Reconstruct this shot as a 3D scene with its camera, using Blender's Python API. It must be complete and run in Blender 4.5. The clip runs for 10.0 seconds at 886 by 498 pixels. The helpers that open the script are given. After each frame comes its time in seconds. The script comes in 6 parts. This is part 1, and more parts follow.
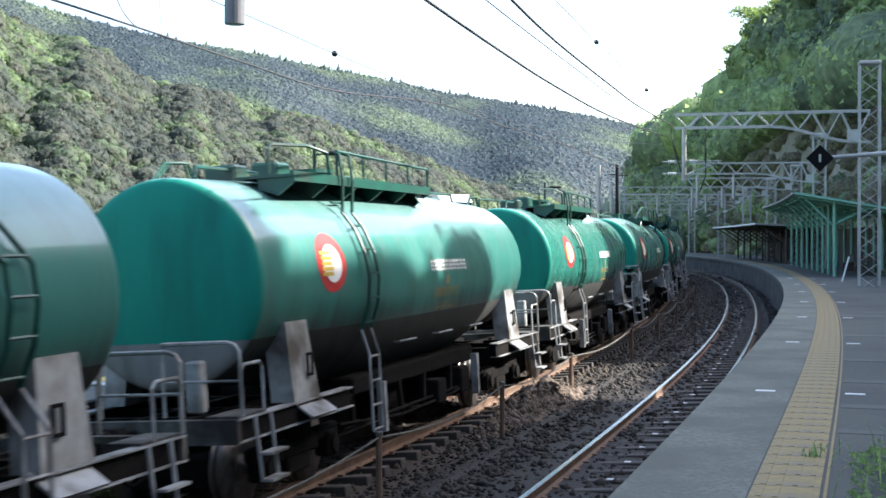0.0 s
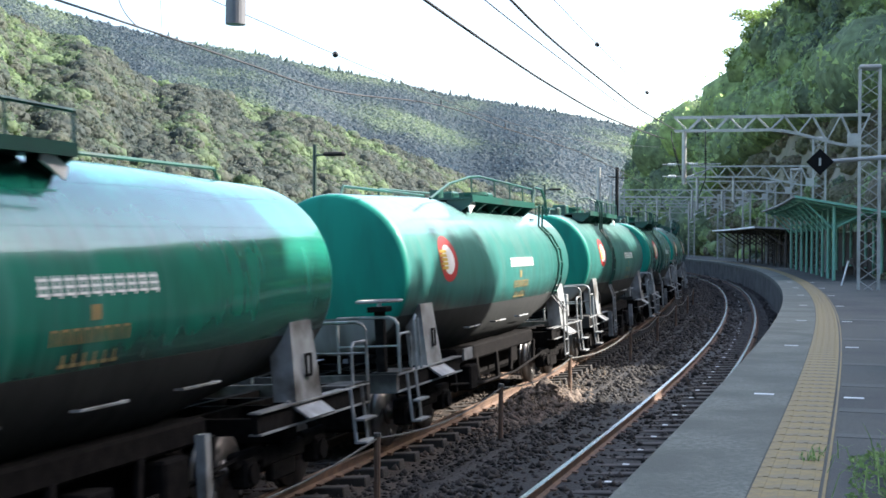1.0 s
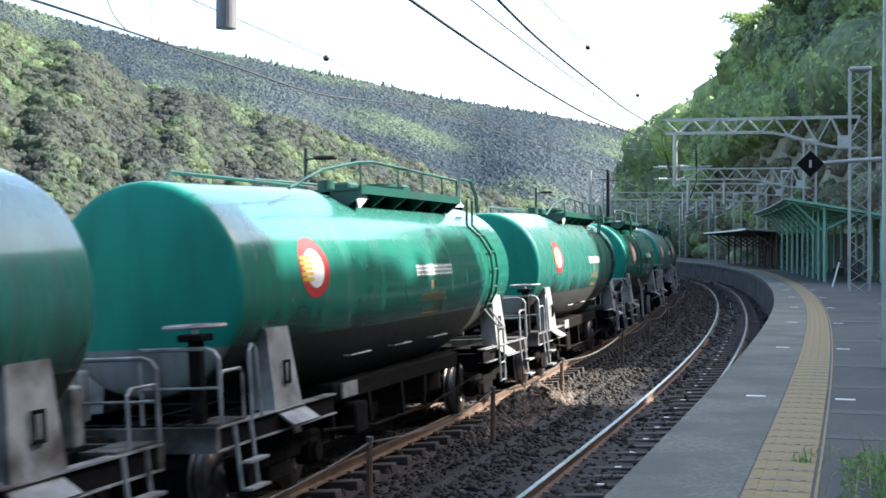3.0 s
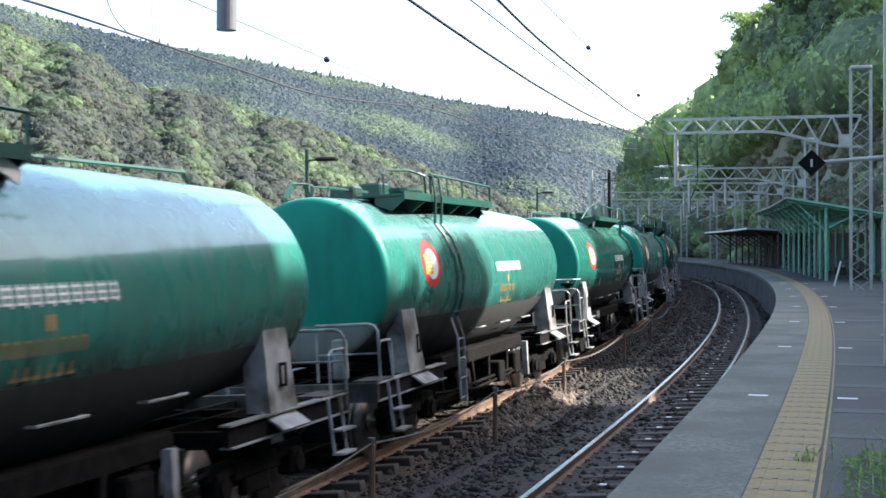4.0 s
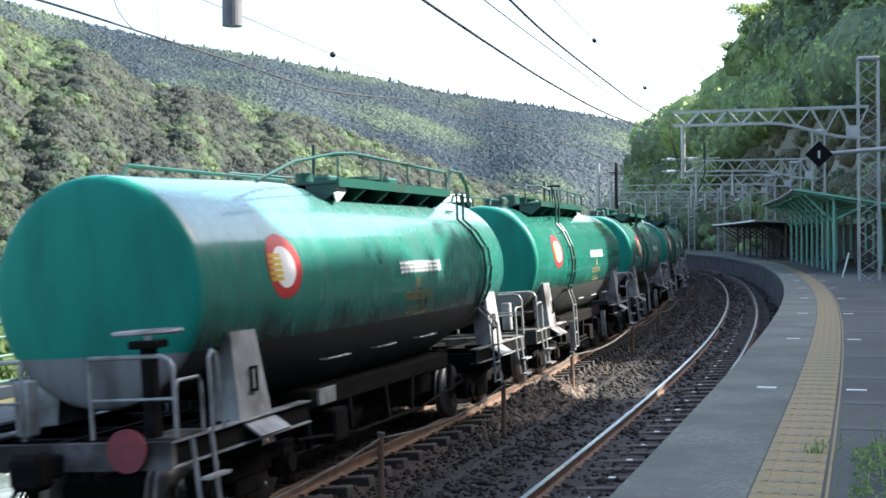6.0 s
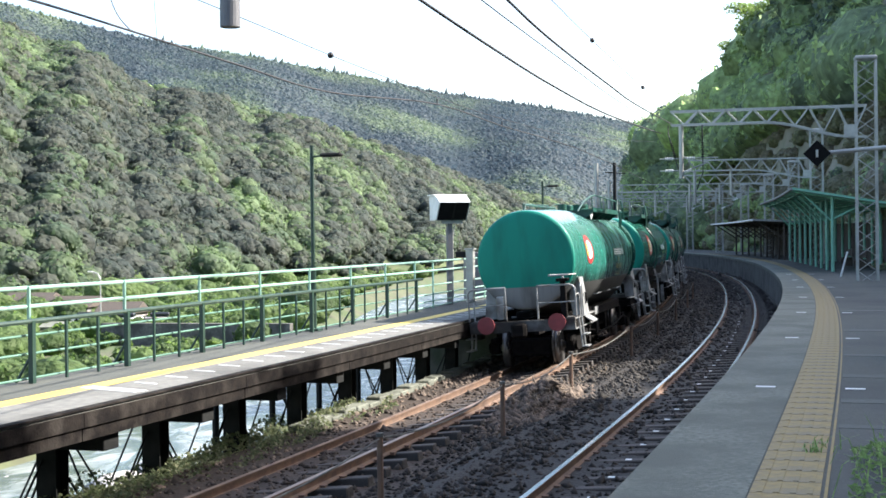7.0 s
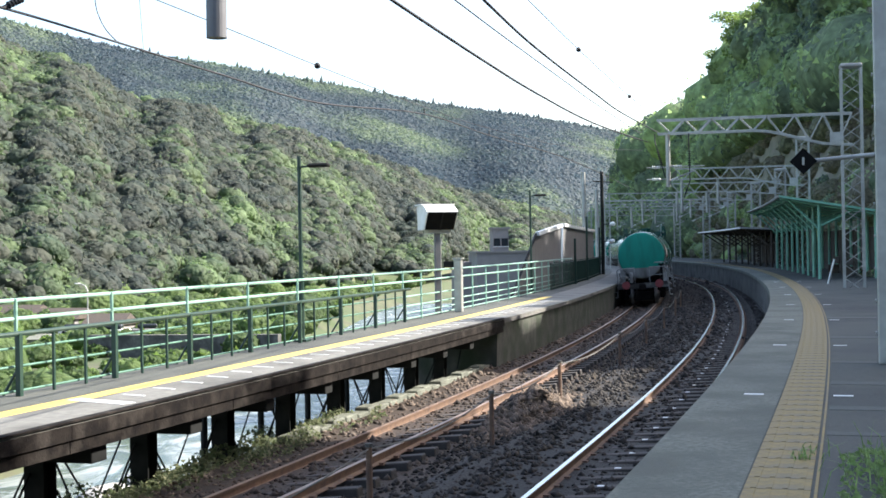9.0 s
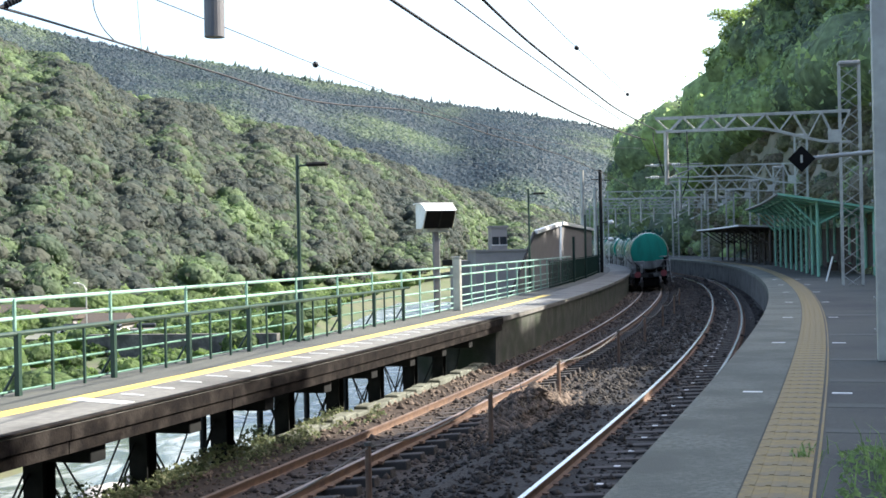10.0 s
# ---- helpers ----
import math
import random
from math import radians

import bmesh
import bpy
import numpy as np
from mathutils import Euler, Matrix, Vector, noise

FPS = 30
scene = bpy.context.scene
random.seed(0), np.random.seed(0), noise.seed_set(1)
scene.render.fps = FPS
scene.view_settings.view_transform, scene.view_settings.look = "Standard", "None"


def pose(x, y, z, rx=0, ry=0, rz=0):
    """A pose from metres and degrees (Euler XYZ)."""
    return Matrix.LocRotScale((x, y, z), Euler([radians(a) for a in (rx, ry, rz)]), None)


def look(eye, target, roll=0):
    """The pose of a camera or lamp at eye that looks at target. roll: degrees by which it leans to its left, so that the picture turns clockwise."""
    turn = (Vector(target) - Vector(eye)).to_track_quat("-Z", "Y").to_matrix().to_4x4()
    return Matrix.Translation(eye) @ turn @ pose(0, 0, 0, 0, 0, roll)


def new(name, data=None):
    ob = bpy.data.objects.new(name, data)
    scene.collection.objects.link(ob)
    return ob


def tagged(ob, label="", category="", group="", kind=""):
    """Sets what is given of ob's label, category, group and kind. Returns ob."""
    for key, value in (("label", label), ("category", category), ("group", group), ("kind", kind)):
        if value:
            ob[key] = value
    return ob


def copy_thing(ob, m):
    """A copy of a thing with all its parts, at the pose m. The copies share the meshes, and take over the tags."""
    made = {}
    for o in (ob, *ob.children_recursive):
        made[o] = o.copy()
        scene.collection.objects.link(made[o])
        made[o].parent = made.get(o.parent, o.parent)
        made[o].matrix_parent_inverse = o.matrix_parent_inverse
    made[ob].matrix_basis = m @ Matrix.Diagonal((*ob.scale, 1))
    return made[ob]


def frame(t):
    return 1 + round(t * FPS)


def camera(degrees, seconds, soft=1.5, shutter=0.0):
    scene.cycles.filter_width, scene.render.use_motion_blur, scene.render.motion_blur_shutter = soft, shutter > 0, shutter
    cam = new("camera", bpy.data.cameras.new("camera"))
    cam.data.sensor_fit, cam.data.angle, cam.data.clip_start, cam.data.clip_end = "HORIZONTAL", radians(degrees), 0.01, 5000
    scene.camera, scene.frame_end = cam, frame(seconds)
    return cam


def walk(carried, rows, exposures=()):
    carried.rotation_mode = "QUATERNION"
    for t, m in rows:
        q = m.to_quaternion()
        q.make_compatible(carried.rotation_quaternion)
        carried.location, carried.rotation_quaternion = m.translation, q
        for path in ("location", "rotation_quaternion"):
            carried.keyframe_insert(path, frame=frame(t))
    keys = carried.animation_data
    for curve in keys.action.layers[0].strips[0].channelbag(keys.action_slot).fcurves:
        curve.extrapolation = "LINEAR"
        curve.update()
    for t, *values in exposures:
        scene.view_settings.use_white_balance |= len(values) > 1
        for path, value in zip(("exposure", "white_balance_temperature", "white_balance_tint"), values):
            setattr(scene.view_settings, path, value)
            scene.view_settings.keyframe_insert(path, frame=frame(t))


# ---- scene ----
from functools import lru_cache

# The camera stands on the platform and only turns a little, as held by hand.
EYE = Vector((0, 0, 2.726))
cam = camera(37.33, 10.0, soft=1.6, shutter=0.12)


def aim(yaw, pitch, roll):
    a, b = radians(yaw), radians(pitch)
    return look(EYE, EYE + Vector((math.sin(a) * math.cos(b), math.cos(a) * math.cos(b), math.sin(b))) * 10, roll)


walk(cam, [(t, aim(*a)) for t, *a in (
    (0, -0.663, -0.246, 0.071),
    (0.5, -0.821, -0.24, 0.296),
    (1, -0.643, -0.183, 0.414),
    (1.5, -0.605, -0.142, 0.438),
    (2, -0.488, -0.068, 0.4),
    (2.5, -0.334, -0.052, 0.304),
    (4, -0.337, -0.003, -0.067),
    (4.5, -0.416, -0.094, -0.238),
    (5, -0.549, -0.191, -0.383),
    (5.5, -0.621, -0.253, -0.429),
    (7, -0.594, -0.238, -0.675),
    (7.5, -0.414, -0.124, -0.784),
    (8, -0.233, -0.022, -0.875),
    (8.5, -0.125, 0.096, -0.99),
    (9, -0.06, 0.177, -1.019),
    (9.5, -0.007, 0.159, -1.108),
    (10, 0.0, 0.113, -1.178),
)], exposures=[(0, 1.95, 6300, 10), (5.5, 1.92, 6300, 10), (7, 1.83, 6400, 10), (8.5, 1.74, 6450, 10), (10, 1.7, 6500, 10)])

# ---------------------------------------------------------------- light
SUN_AZ, SUN_EL = radians(78), radians(38)   # clockwise from +y
world = bpy.data.worlds.new("world")
scene.world = world
world.use_nodes = True
wn = world.node_tree.nodes
sky = wn.new("ShaderNodeTexSky")
sky.sky_type, sky.sun_disc, sky.sun_elevation, sky.sun_rotation = "NISHITA", False, SUN_EL, SUN_AZ
sky.air_density, sky.dust_density, sky.ozone_density = 1.0, 3.0, 1.0
wn["Background"].inputs["Strength"].default_value = 0.15
world.node_tree.links.new(sky.outputs[0], wn["Background"].inputs["Color"])
sun_data = bpy.data.lights.new("sun", "SUN")
sun_data.energy, sun_data.angle, sun_data.color = 4.8, radians(0.5), (1, 0.95, 0.87)
sun = new("sun", sun_data)
sun_dir = Vector((math.sin(SUN_AZ) * math.cos(SUN_EL), math.cos(SUN_AZ) * math.cos(SUN_EL), math.sin(SUN_EL)))
sun.matrix_world = look(sun_dir * 200, (0, 0, 0))
scene.view_settings.exposure = 1.7

# ---------------------------------------------------------------- materials


def mat(name, c1, c2=None, scale=4.0, rough=0.7, metal=0.0, bump=0.0, bump_scale=40.0, stain=None, stain_scale=0.8, stain_at=0.6, island=0.0, coat=0.0, space="Object", spec=0.5):
    """Two colours mixed by fine noise, stains by coarse noise, relief by a third."""
    m = bpy.data.materials.new(name)
    m.use_nodes = True
    n, l = m.node_tree.nodes, m.node_tree.links
    b = n["Principled BSDF"]
    b.inputs["Roughness"].default_value, b.inputs["Metallic"].default_value = rough, metal
    b.inputs["Coat Weight"].default_value = coat
    b.inputs["Specular IOR Level"].default_value = spec
    co = n.new("ShaderNodeTexCoord")
    c2 = c2 or tuple(v * 0.8 for v in c1)

    def nz(s, det=5):
        x = n.new("ShaderNodeTexNoise")
        x.inputs["Scale"].default_value, x.inputs["Detail"].default_value = s, det
        l.new(co.outputs[space], x.inputs["Vector"])
        return x

    def ramp(src, a, z):
        r = n.new("ShaderNodeMapRange")
        r.inputs["From Min"].default_value, r.inputs["From Max"].default_value = a, z
        l.new(src, r.inputs["Value"])
        return r.outputs[0]

    def mix(f, a, z):
        x = n.new("ShaderNodeMix")
        x.data_type = "RGBA"
        l.new(f, x.inputs["Factor"])
        for q, s in ((a, x.inputs["A"]), (z, x.inputs["B"])):
            if isinstance(q, tuple):
                s.default_value = (*q, 1)
            else:
                l.new(q, s)
        return x.outputs["Result"]

    col = mix(ramp(nz(scale).outputs["Fac"], 0.35, 0.65), tuple(c1), tuple(c2))
    if stain:
        col = mix(ramp(nz(stain_scale, 7).outputs["Fac"], stain_at - 0.08, stain_at + 0.12), col, tuple(stain))
    if island:
        g = n.new("ShaderNodeNewGeometry")
        h = n.new("ShaderNodeHueSaturation")
        l.new(ramp(g.outputs["Random Per Island"], 0, 1), h.inputs["Value"])
        h.inputs["Value"].links[0].from_node.inputs["To Min"].default_value = 1 - island
        h.inputs["Value"].links[0].from_node.inputs["To Max"].default_value = 1 + island
        l.new(col, h.inputs["Color"])
        col = h.outputs[0]
    l.new(col, b.inputs["Base Color"])
    if bump:
        u = n.new("ShaderNodeBump")
        u.inputs["Strength"].default_value, u.inputs["Distance"].default_value = bump, 0.02
        l.new(nz(bump_scale).outputs["Fac"], u.inputs["Height"])
        l.new(u.outputs[0], b.inputs["Normal"])
    return m


def foliage(name, colours, cell, value=0.35, rough=0.6, coarse=0.05, lump=0.8, relief=0.8, single=0.8, drift=0.9, base=-0.33):
    """Leaves: one hue for each crown, drifting across the wood, lighter and darker in tufts."""
    m = bpy.data.materials.new(name)
    m.use_nodes = True
    n, l = m.node_tree.nodes, m.node_tree.links
    b = n["Principled BSDF"]
    b.inputs["Roughness"].default_value = rough
    b.inputs["Specular IOR Level"].default_value = 0.25
    co = n.new("ShaderNodeTexCoord")
    g = n.new("ShaderNodeNewGeometry")
    big = n.new("ShaderNodeTexNoise")
    big.inputs["Scale"].default_value = coarse
    l.new(co.outputs["Object"], big.inputs["Vector"])
    add = n.new("ShaderNodeMath")
    add.operation = "MULTIPLY_ADD"
    l.new(g.outputs["Random Per Island"], add.inputs[0])
    add.inputs[1].default_value = single
    off = n.new("ShaderNodeMath")
    off.operation = "MULTIPLY_ADD"
    l.new(big.outputs["Fac"], off.inputs[0])
    off.inputs[1].default_value, off.inputs[2].default_value = drift, base
    l.new(off.outputs[0], add.inputs[2])
    r = n.new("ShaderNodeValToRGB")
    e = r.color_ramp.elements
    for i, c in enumerate(colours):
        p = i / (len(colours) - 1)
        q = e[i] if i < 2 else e.new(p)
        q.position, q.color = p, (*c, 1)
    for i, c in enumerate(colours):
        e[i].position, e[i].color = i / (len(colours) - 1), (*c, 1)
    l.new(add.outputs[0], r.inputs[0])
    fine = n.new("ShaderNodeTexNoise")
    fine.inputs["Scale"].default_value = cell * 6
    l.new(co.outputs["Object"], fine.inputs["Vector"])
    k = n.new("ShaderNodeMapRange")
    k.inputs["From Min"].default_value, k.inputs["From Max"].default_value = 0.3, 0.7
    k.inputs["To Min"].default_value, k.inputs["To Max"].default_value = 1 - value, 1 + value
    l.new(fine.outputs["Fac"], k.inputs["Value"])
    h = n.new("ShaderNodeHueSaturation")
    l.new(k.outputs[0], h.inputs["Value"])
    l.new(r.outputs[0], h.inputs["Color"])
    l.new(h.outputs[0], b.inputs["Base Color"])
    # rounded tufts of leaves
    vb = n.new("ShaderNodeTexVoronoi")
    vb.inputs["Scale"].default_value = lump
    l.new(co.outputs["Object"], vb.inputs["Vector"])
    vf = n.new("ShaderNodeTexNoise")
    vf.inputs["Scale"].default_value, vf.inputs["Detail"].default_value = lump * 2.2, 6
    l.new(co.outputs["Object"], vf.inputs["Vector"])
    hs = n.new("ShaderNodeMath")
    hs.operation = "SUBTRACT"
    l.new(vf.outputs["Fac"], hs.inputs[0])
    l.new(vb.outputs["Distance"], hs.inputs[1])
    bu = n.new("ShaderNodeBump")
    bu.inputs["Strength"].default_value, bu.inputs["Distance"].default_value = relief, 0.9 / lump
    l.new(hs.outputs[0], bu.inputs["Height"])
    l.new(bu.outputs[0], b.inputs["Normal"])
    # light that comes through the leaves
    tr = n.new("ShaderNodeBsdfTranslucent")
    br = n.new("ShaderNodeHueSaturation")
    br.inputs["Value"].default_value, br.inputs["Saturation"].default_value = 1.5, 1.15
    l.new(h.outputs[0], br.inputs["Color"])
    l.new(br.outputs[0], tr.inputs["Color"])
    ms = n.new("ShaderNodeMixShader")
    ms.inputs[0].default_value = 0.48
    l.new(b.outputs[0], ms.inputs[1])
    l.new(tr.outputs[0], ms.inputs[2])
    l.new(ms.outputs[0], n["Material Output"].inputs["Surface"])
    return m


def tank_paint():
    """Green gloss paint above a line, grey below, grime that runs down, and painted flank shade."""
    m = bpy.data.materials.new("tank_paint")
    m.use_nodes = True
    n, l = m.node_tree.nodes, m.node_tree.links
    b = n["Principled BSDF"]
    co = n.new("ShaderNodeTexCoord")
    sp = n.new("ShaderNodeSeparateXYZ")
    l.new(co.outputs["Object"], sp.inputs[0])
    st = n.new("ShaderNodeMapRange")
    st.inputs["From Min"].default_value, st.inputs["From Max"].default_value = 1.76, 1.77
    l.new(sp.outputs["Z"], st.inputs["Value"])

    def span(src, a, z, top=1.0):
        r = n.new("ShaderNodeMapRange")
        r.interpolation_type = "SMOOTHSTEP"
        r.inputs["From Min"].default_value, r.inputs["From Max"].default_value, r.inputs["To Max"].default_value = a, z, top
        l.new(src, r.inputs["Value"])
        return r.outputs[0]

    def calc(op, a, z):
        x = n.new("ShaderNodeMath")
        x.operation = op
        for q, s in ((a, x.inputs[0]), (z, x.inputs[1])):
            if isinstance(q, (int, float)):
                s.default_value = q
            else:
                l.new(q, s)
        return x.outputs[0]

    mp = n.new("ShaderNodeMapping")
    mp.inputs["Scale"].default_value = (2.2, 2.2, 0.5)
    l.new(co.outputs["Object"], mp.inputs[0])
    nz = n.new("ShaderNodeTexNoise")
    nz.inputs["Scale"].default_value, nz.inputs["Detail"].default_value = 1.6, 8
    l.new(mp.outputs[0], nz.inputs["Vector"])
    gr = n.new("ShaderNodeMapRange")
    gr.inputs["From Min"].default_value, gr.inputs["From Max"].default_value = 0.45, 0.72
    l.new(nz.outputs["Fac"], gr.inputs["Value"])

    def mix(f, a, z):
        x = n.new("ShaderNodeMix")
        x.data_type = "RGBA"
        l.new(f, x.inputs["Factor"])
        for q, s in ((a, x.inputs["A"]), (z, x.inputs["B"])):
            if isinstance(q, tuple):
                s.default_value = (*q, 1)
            else:
                l.new(q, s)
        return x.outputs["Result"]

    oi = n.new("ShaderNodeObjectInfo")
    age = n.new("ShaderNodeSeparateColor")
    l.new(oi.outputs["Color"], age.inputs[0])
    fresh = mix(gr.outputs[0], (0.012, 0.148, 0.102), (0.012, 0.1, 0.072))
    faded = mix(gr.outputs[0], (0.034, 0.158, 0.136), (0.046, 0.126, 0.11))
    green = mix(age.outputs[0], fresh, faded)
    # long pale runs of dust and rain down the flank
    mq = n.new("ShaderNodeMapping")
    mq.inputs["Scale"].default_value = (0.35, 3.2, 0.22)
    l.new(co.outputs["Object"], mq.inputs[0])
    nq = n.new("ShaderNodeTexNoise")
    nq.inputs["Scale"].default_value, nq.inputs["Detail"].default_value = 1.1, 6
    l.new(mq.outputs[0], nq.inputs["Vector"])
    rq = n.new("ShaderNodeMapRange")
    rq.inputs["From Min"].default_value, rq.inputs["From Max"].default_value, rq.inputs["To Max"].default_value = 0.56, 0.75, 0.45
    l.new(nq.outputs["Fac"], rq.inputs["Value"])
    green = mix(rq.outputs[0], green, (0.07, 0.215, 0.175))
    # dust that settles on the crown, more on some wagons
    dusty = calc("MULTIPLY", span(sp.outputs["Z"], 2.7, 3.35, 0.6), age.outputs[0])
    green = mix(dusty, green, (0.17, 0.27, 0.26))
    # flank shade put into the colour, darker downward; the ends are painted lighter
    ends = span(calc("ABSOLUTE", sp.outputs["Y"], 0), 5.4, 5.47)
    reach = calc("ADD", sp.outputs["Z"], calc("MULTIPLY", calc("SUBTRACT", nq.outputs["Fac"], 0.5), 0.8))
    flank_shade = calc("SUBTRACT", 1.0, span(reach, 1.66, 2.12))
    flank_shade = calc("MULTIPLY", flank_shade, calc("SUBTRACT", 1.0, ends))
    green = mix(ends, green, mix(gr.outputs[0], (0.012, 0.2, 0.146), (0.014, 0.148, 0.112)))
    grey = mix(gr.outputs[0], (0.2, 0.2, 0.195), (0.11, 0.108, 0.1))
    # lower flank grey taken near black, as it looks in shade
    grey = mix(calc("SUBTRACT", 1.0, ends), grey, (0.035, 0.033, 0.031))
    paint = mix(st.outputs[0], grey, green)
    l.new(mix(calc("MULTIPLY", flank_shade, 0.85), paint, (0.014, 0.016, 0.015)), b.inputs["Base Color"])
    rr = n.new("ShaderNodeMath")
    rr.operation = "MULTIPLY_ADD"
    rr.inputs[1].default_value = 0.12
    l.new(gr.outputs[0], rr.inputs[0])
    ra = n.new("ShaderNodeMath")
    ra.operation = "MULTIPLY_ADD"
    ra.inputs[1].default_value, ra.inputs[2].default_value = 0.16, 0.16
    l.new(age.outputs[0], ra.inputs[0])
    l.new(ra.outputs[0], rr.inputs[2])
    # the lower flank is dull, without a gloss coat
    dull = n.new("ShaderNodeMath")
    dull.operation = "MULTIPLY_ADD"
    l.new(st.outputs[0], dull.inputs[0])
    dull.inputs[1].default_value, dull.inputs[2].default_value = -0.45, 0.45
    ro = n.new("ShaderNodeMath")
    ro.operation = "ADD"
    l.new(rr.outputs[0], ro.inputs[0])
    l.new(dull.outputs[0], ro.inputs[1])
    l.new(calc("ADD", ro.outputs[0], calc("MULTIPLY", ends, 0.4)), b.inputs["Roughness"])
    co2 = n.new("ShaderNodeMath")
    co2.operation = "MULTIPLY"
    l.new(st.outputs[0], co2.inputs[0])
    co2.inputs[1].default_value = 0.5
    l.new(calc("MULTIPLY", co2.outputs[0], calc("SUBTRACT", 1.0, ends)), b.inputs["Coat Weight"])
    l.new(calc("SUBTRACT", 0.5, calc("MULTIPLY", ends, 0.36)), b.inputs["Specular IOR Level"])
    b.inputs["Coat Roughness"].default_value = 0.06
    u = n.new("ShaderNodeBump")
    u.inputs["Strength"].default_value, u.inputs["Distance"].default_value = 0.12, 0.01
    n2 = n.new("ShaderNodeTexNoise")
    n2.inputs["Scale"].default_value = 1.3
    l.new(co.outputs["Object"], n2.inputs["Vector"])
    l.new(n2.outputs["Fac"], u.inputs["Height"])
    l.new(u.outputs[0], b.inputs["Normal"])
    return m


M_TANK = tank_paint()
M_GREEN = mat("dark_green_paint", (0.0, 0.06, 0.042), (0.0, 0.045, 0.032), 3, 0.45, stain=(0.02, 0.03, 0.025))
M_GREY = mat("grey_paint", (0.3, 0.31, 0.31), (0.2, 0.2, 0.195), 5, 0.5, stain=(0.06, 0.05, 0.042), stain_scale=2, stain_at=0.55)
M_GREYDK = mat("dark_grey_steel", (0.12, 0.118, 0.112), (0.05, 0.047, 0.044), 5, 0.75, stain=(0.025, 0.022, 0.02), stain_scale=2, stain_at=0.5, spec=0.25)
# grimy iron, darkened further to carry the shade under the wagons
M_RUNNING = mat("shade_dark_grimy_iron", (0.005, 0.0045, 0.0045), (0.011, 0.0095, 0.009), 8, 0.95, 0.0, 0.3, 30, spec=0.08)
M_STEELW = mat("worn_wheel_steel", (0.25, 0.24, 0.23), (0.12, 0.1, 0.09), 4, 0.4, 0.7)
M_RED = mat("red_paint", (0.45, 0.03, 0.03), (0.36, 0.03, 0.03), 6, 0.4)
M_DISC = mat("dull_red_disc", (0.2, 0.025, 0.03), (0.15, 0.022, 0.025), 6, 0.6)
M_WHITE = mat("white_paint", (0.78, 0.78, 0.76), (0.66, 0.66, 0.63), 6, 0.45)
M_YELLOW = mat("yellow_paint", (0.62, 0.42, 0.06), (0.5, 0.33, 0.05), 6, 0.45)
M_ORANGE = mat("orange_lettering", (0.3, 0.19, 0.07), (0.2, 0.17, 0.08), 6, 0.5)
M_RAILTOP = mat("polished_rail_head", (0.62, 0.62, 0.63), (0.5, 0.5, 0.5), 3, 0.22, 0.9)
M_RAILRUST = mat("rusty_rail_web", (0.1, 0.062, 0.045), (0.16, 0.095, 0.06), 6, 0.8, 0.1, 0.3)
M_SLEEPER = mat("weathered_sleeper", (0.028, 0.024, 0.021), (0.05, 0.043, 0.038), 5, 0.85, 0, 0.5, 30, stain=(0.05, 0.04, 0.035))
M_BALLAST = mat("brown_grey_ballast", (0.013, 0.011, 0.0095), (0.03, 0.025, 0.021), 14, 0.75, 0, 0.9, 18, stain=(0.014, 0.012, 0.011), island=0.8, spec=0.25)
M_ASPHALT = mat("grey_asphalt", (0.058, 0.06, 0.05), (0.086, 0.088, 0.074), 30, 0.85, 0, 0.4, 120, stain=(0.042, 0.045, 0.042), stain_scale=0.5, stain_at=0.52)
M_MOSSWALL = mat("mossy_dark_concrete", (0.045, 0.047, 0.038), (0.085, 0.083, 0.07), 3, 0.9, 0, 0.6, 30, stain=(0.03, 0.042, 0.022), stain_scale=1.3, stain_at=0.5)
M_PATCH = mat("paler_asphalt_patch", (0.078, 0.082, 0.072), (0.1, 0.104, 0.092), 24, 0.85, 0, 0.4, 110)
M_EDGE = mat("pale_concrete_edge", (0.1, 0.108, 0.085), (0.18, 0.188, 0.15), 26, 0.85, 0, 0.5, 90, stain=(0.095, 0.1, 0.078), stain_scale=1.1, stain_at=0.5)
M_CONCRETE = mat("weathered_concrete", (0.078, 0.076, 0.066), (0.135, 0.13, 0.115), 4, 0.85, 0, 0.5, 40, stain=(0.05, 0.048, 0.042), stain_scale=0.9, stain_at=0.52)
M_TACTILE = mat("worn_yellow_tile", (0.28, 0.198, 0.06), (0.205, 0.15, 0.055), 12, 0.7, 0, 0.2, 60, stain=(0.17, 0.14, 0.085), stain_scale=1.5, stain_at=0.55)
M_TIMBER = mat("black_brown_timber", (0.006, 0.005, 0.005), (0.016, 0.013, 0.011), 6, 0.95, 0, 0.6, 30, stain=(0.035, 0.03, 0.026), stain_scale=2.5, stain_at=0.58, spec=0.1)
M_DECK = mat("grey_platform_deck", (0.123, 0.119, 0.107), (0.176, 0.171, 0.152), 8, 0.85, 0, 0.4, 60, stain=(0.082, 0.0787, 0.0697), stain_scale=0.8, stain_at=0.55)
M_LINE = mat("yellow_line_paint", (0.72, 0.522, 0.09), (0.63, 0.45, 0.09), 8, 0.6)
M_IRONDK = mat("black_steel_column", (0.01, 0.011, 0.011), (0.02, 0.02, 0.019), 5, 0.75, spec=0.15)
M_FENCEDK = mat("dark_green_fence_paint", (0.01, 0.033, 0.024), (0.017, 0.043, 0.031), 6, 0.45)
M_FENCELT = mat("pale_green_rail_paint", (0.204, 0.357, 0.289), (0.255, 0.408, 0.34), 6, 0.4)
M_FENCEMID = mat("mid_green_rail_paint", (0.07, 0.16, 0.11), (0.1, 0.2, 0.145), 6, 0.45)
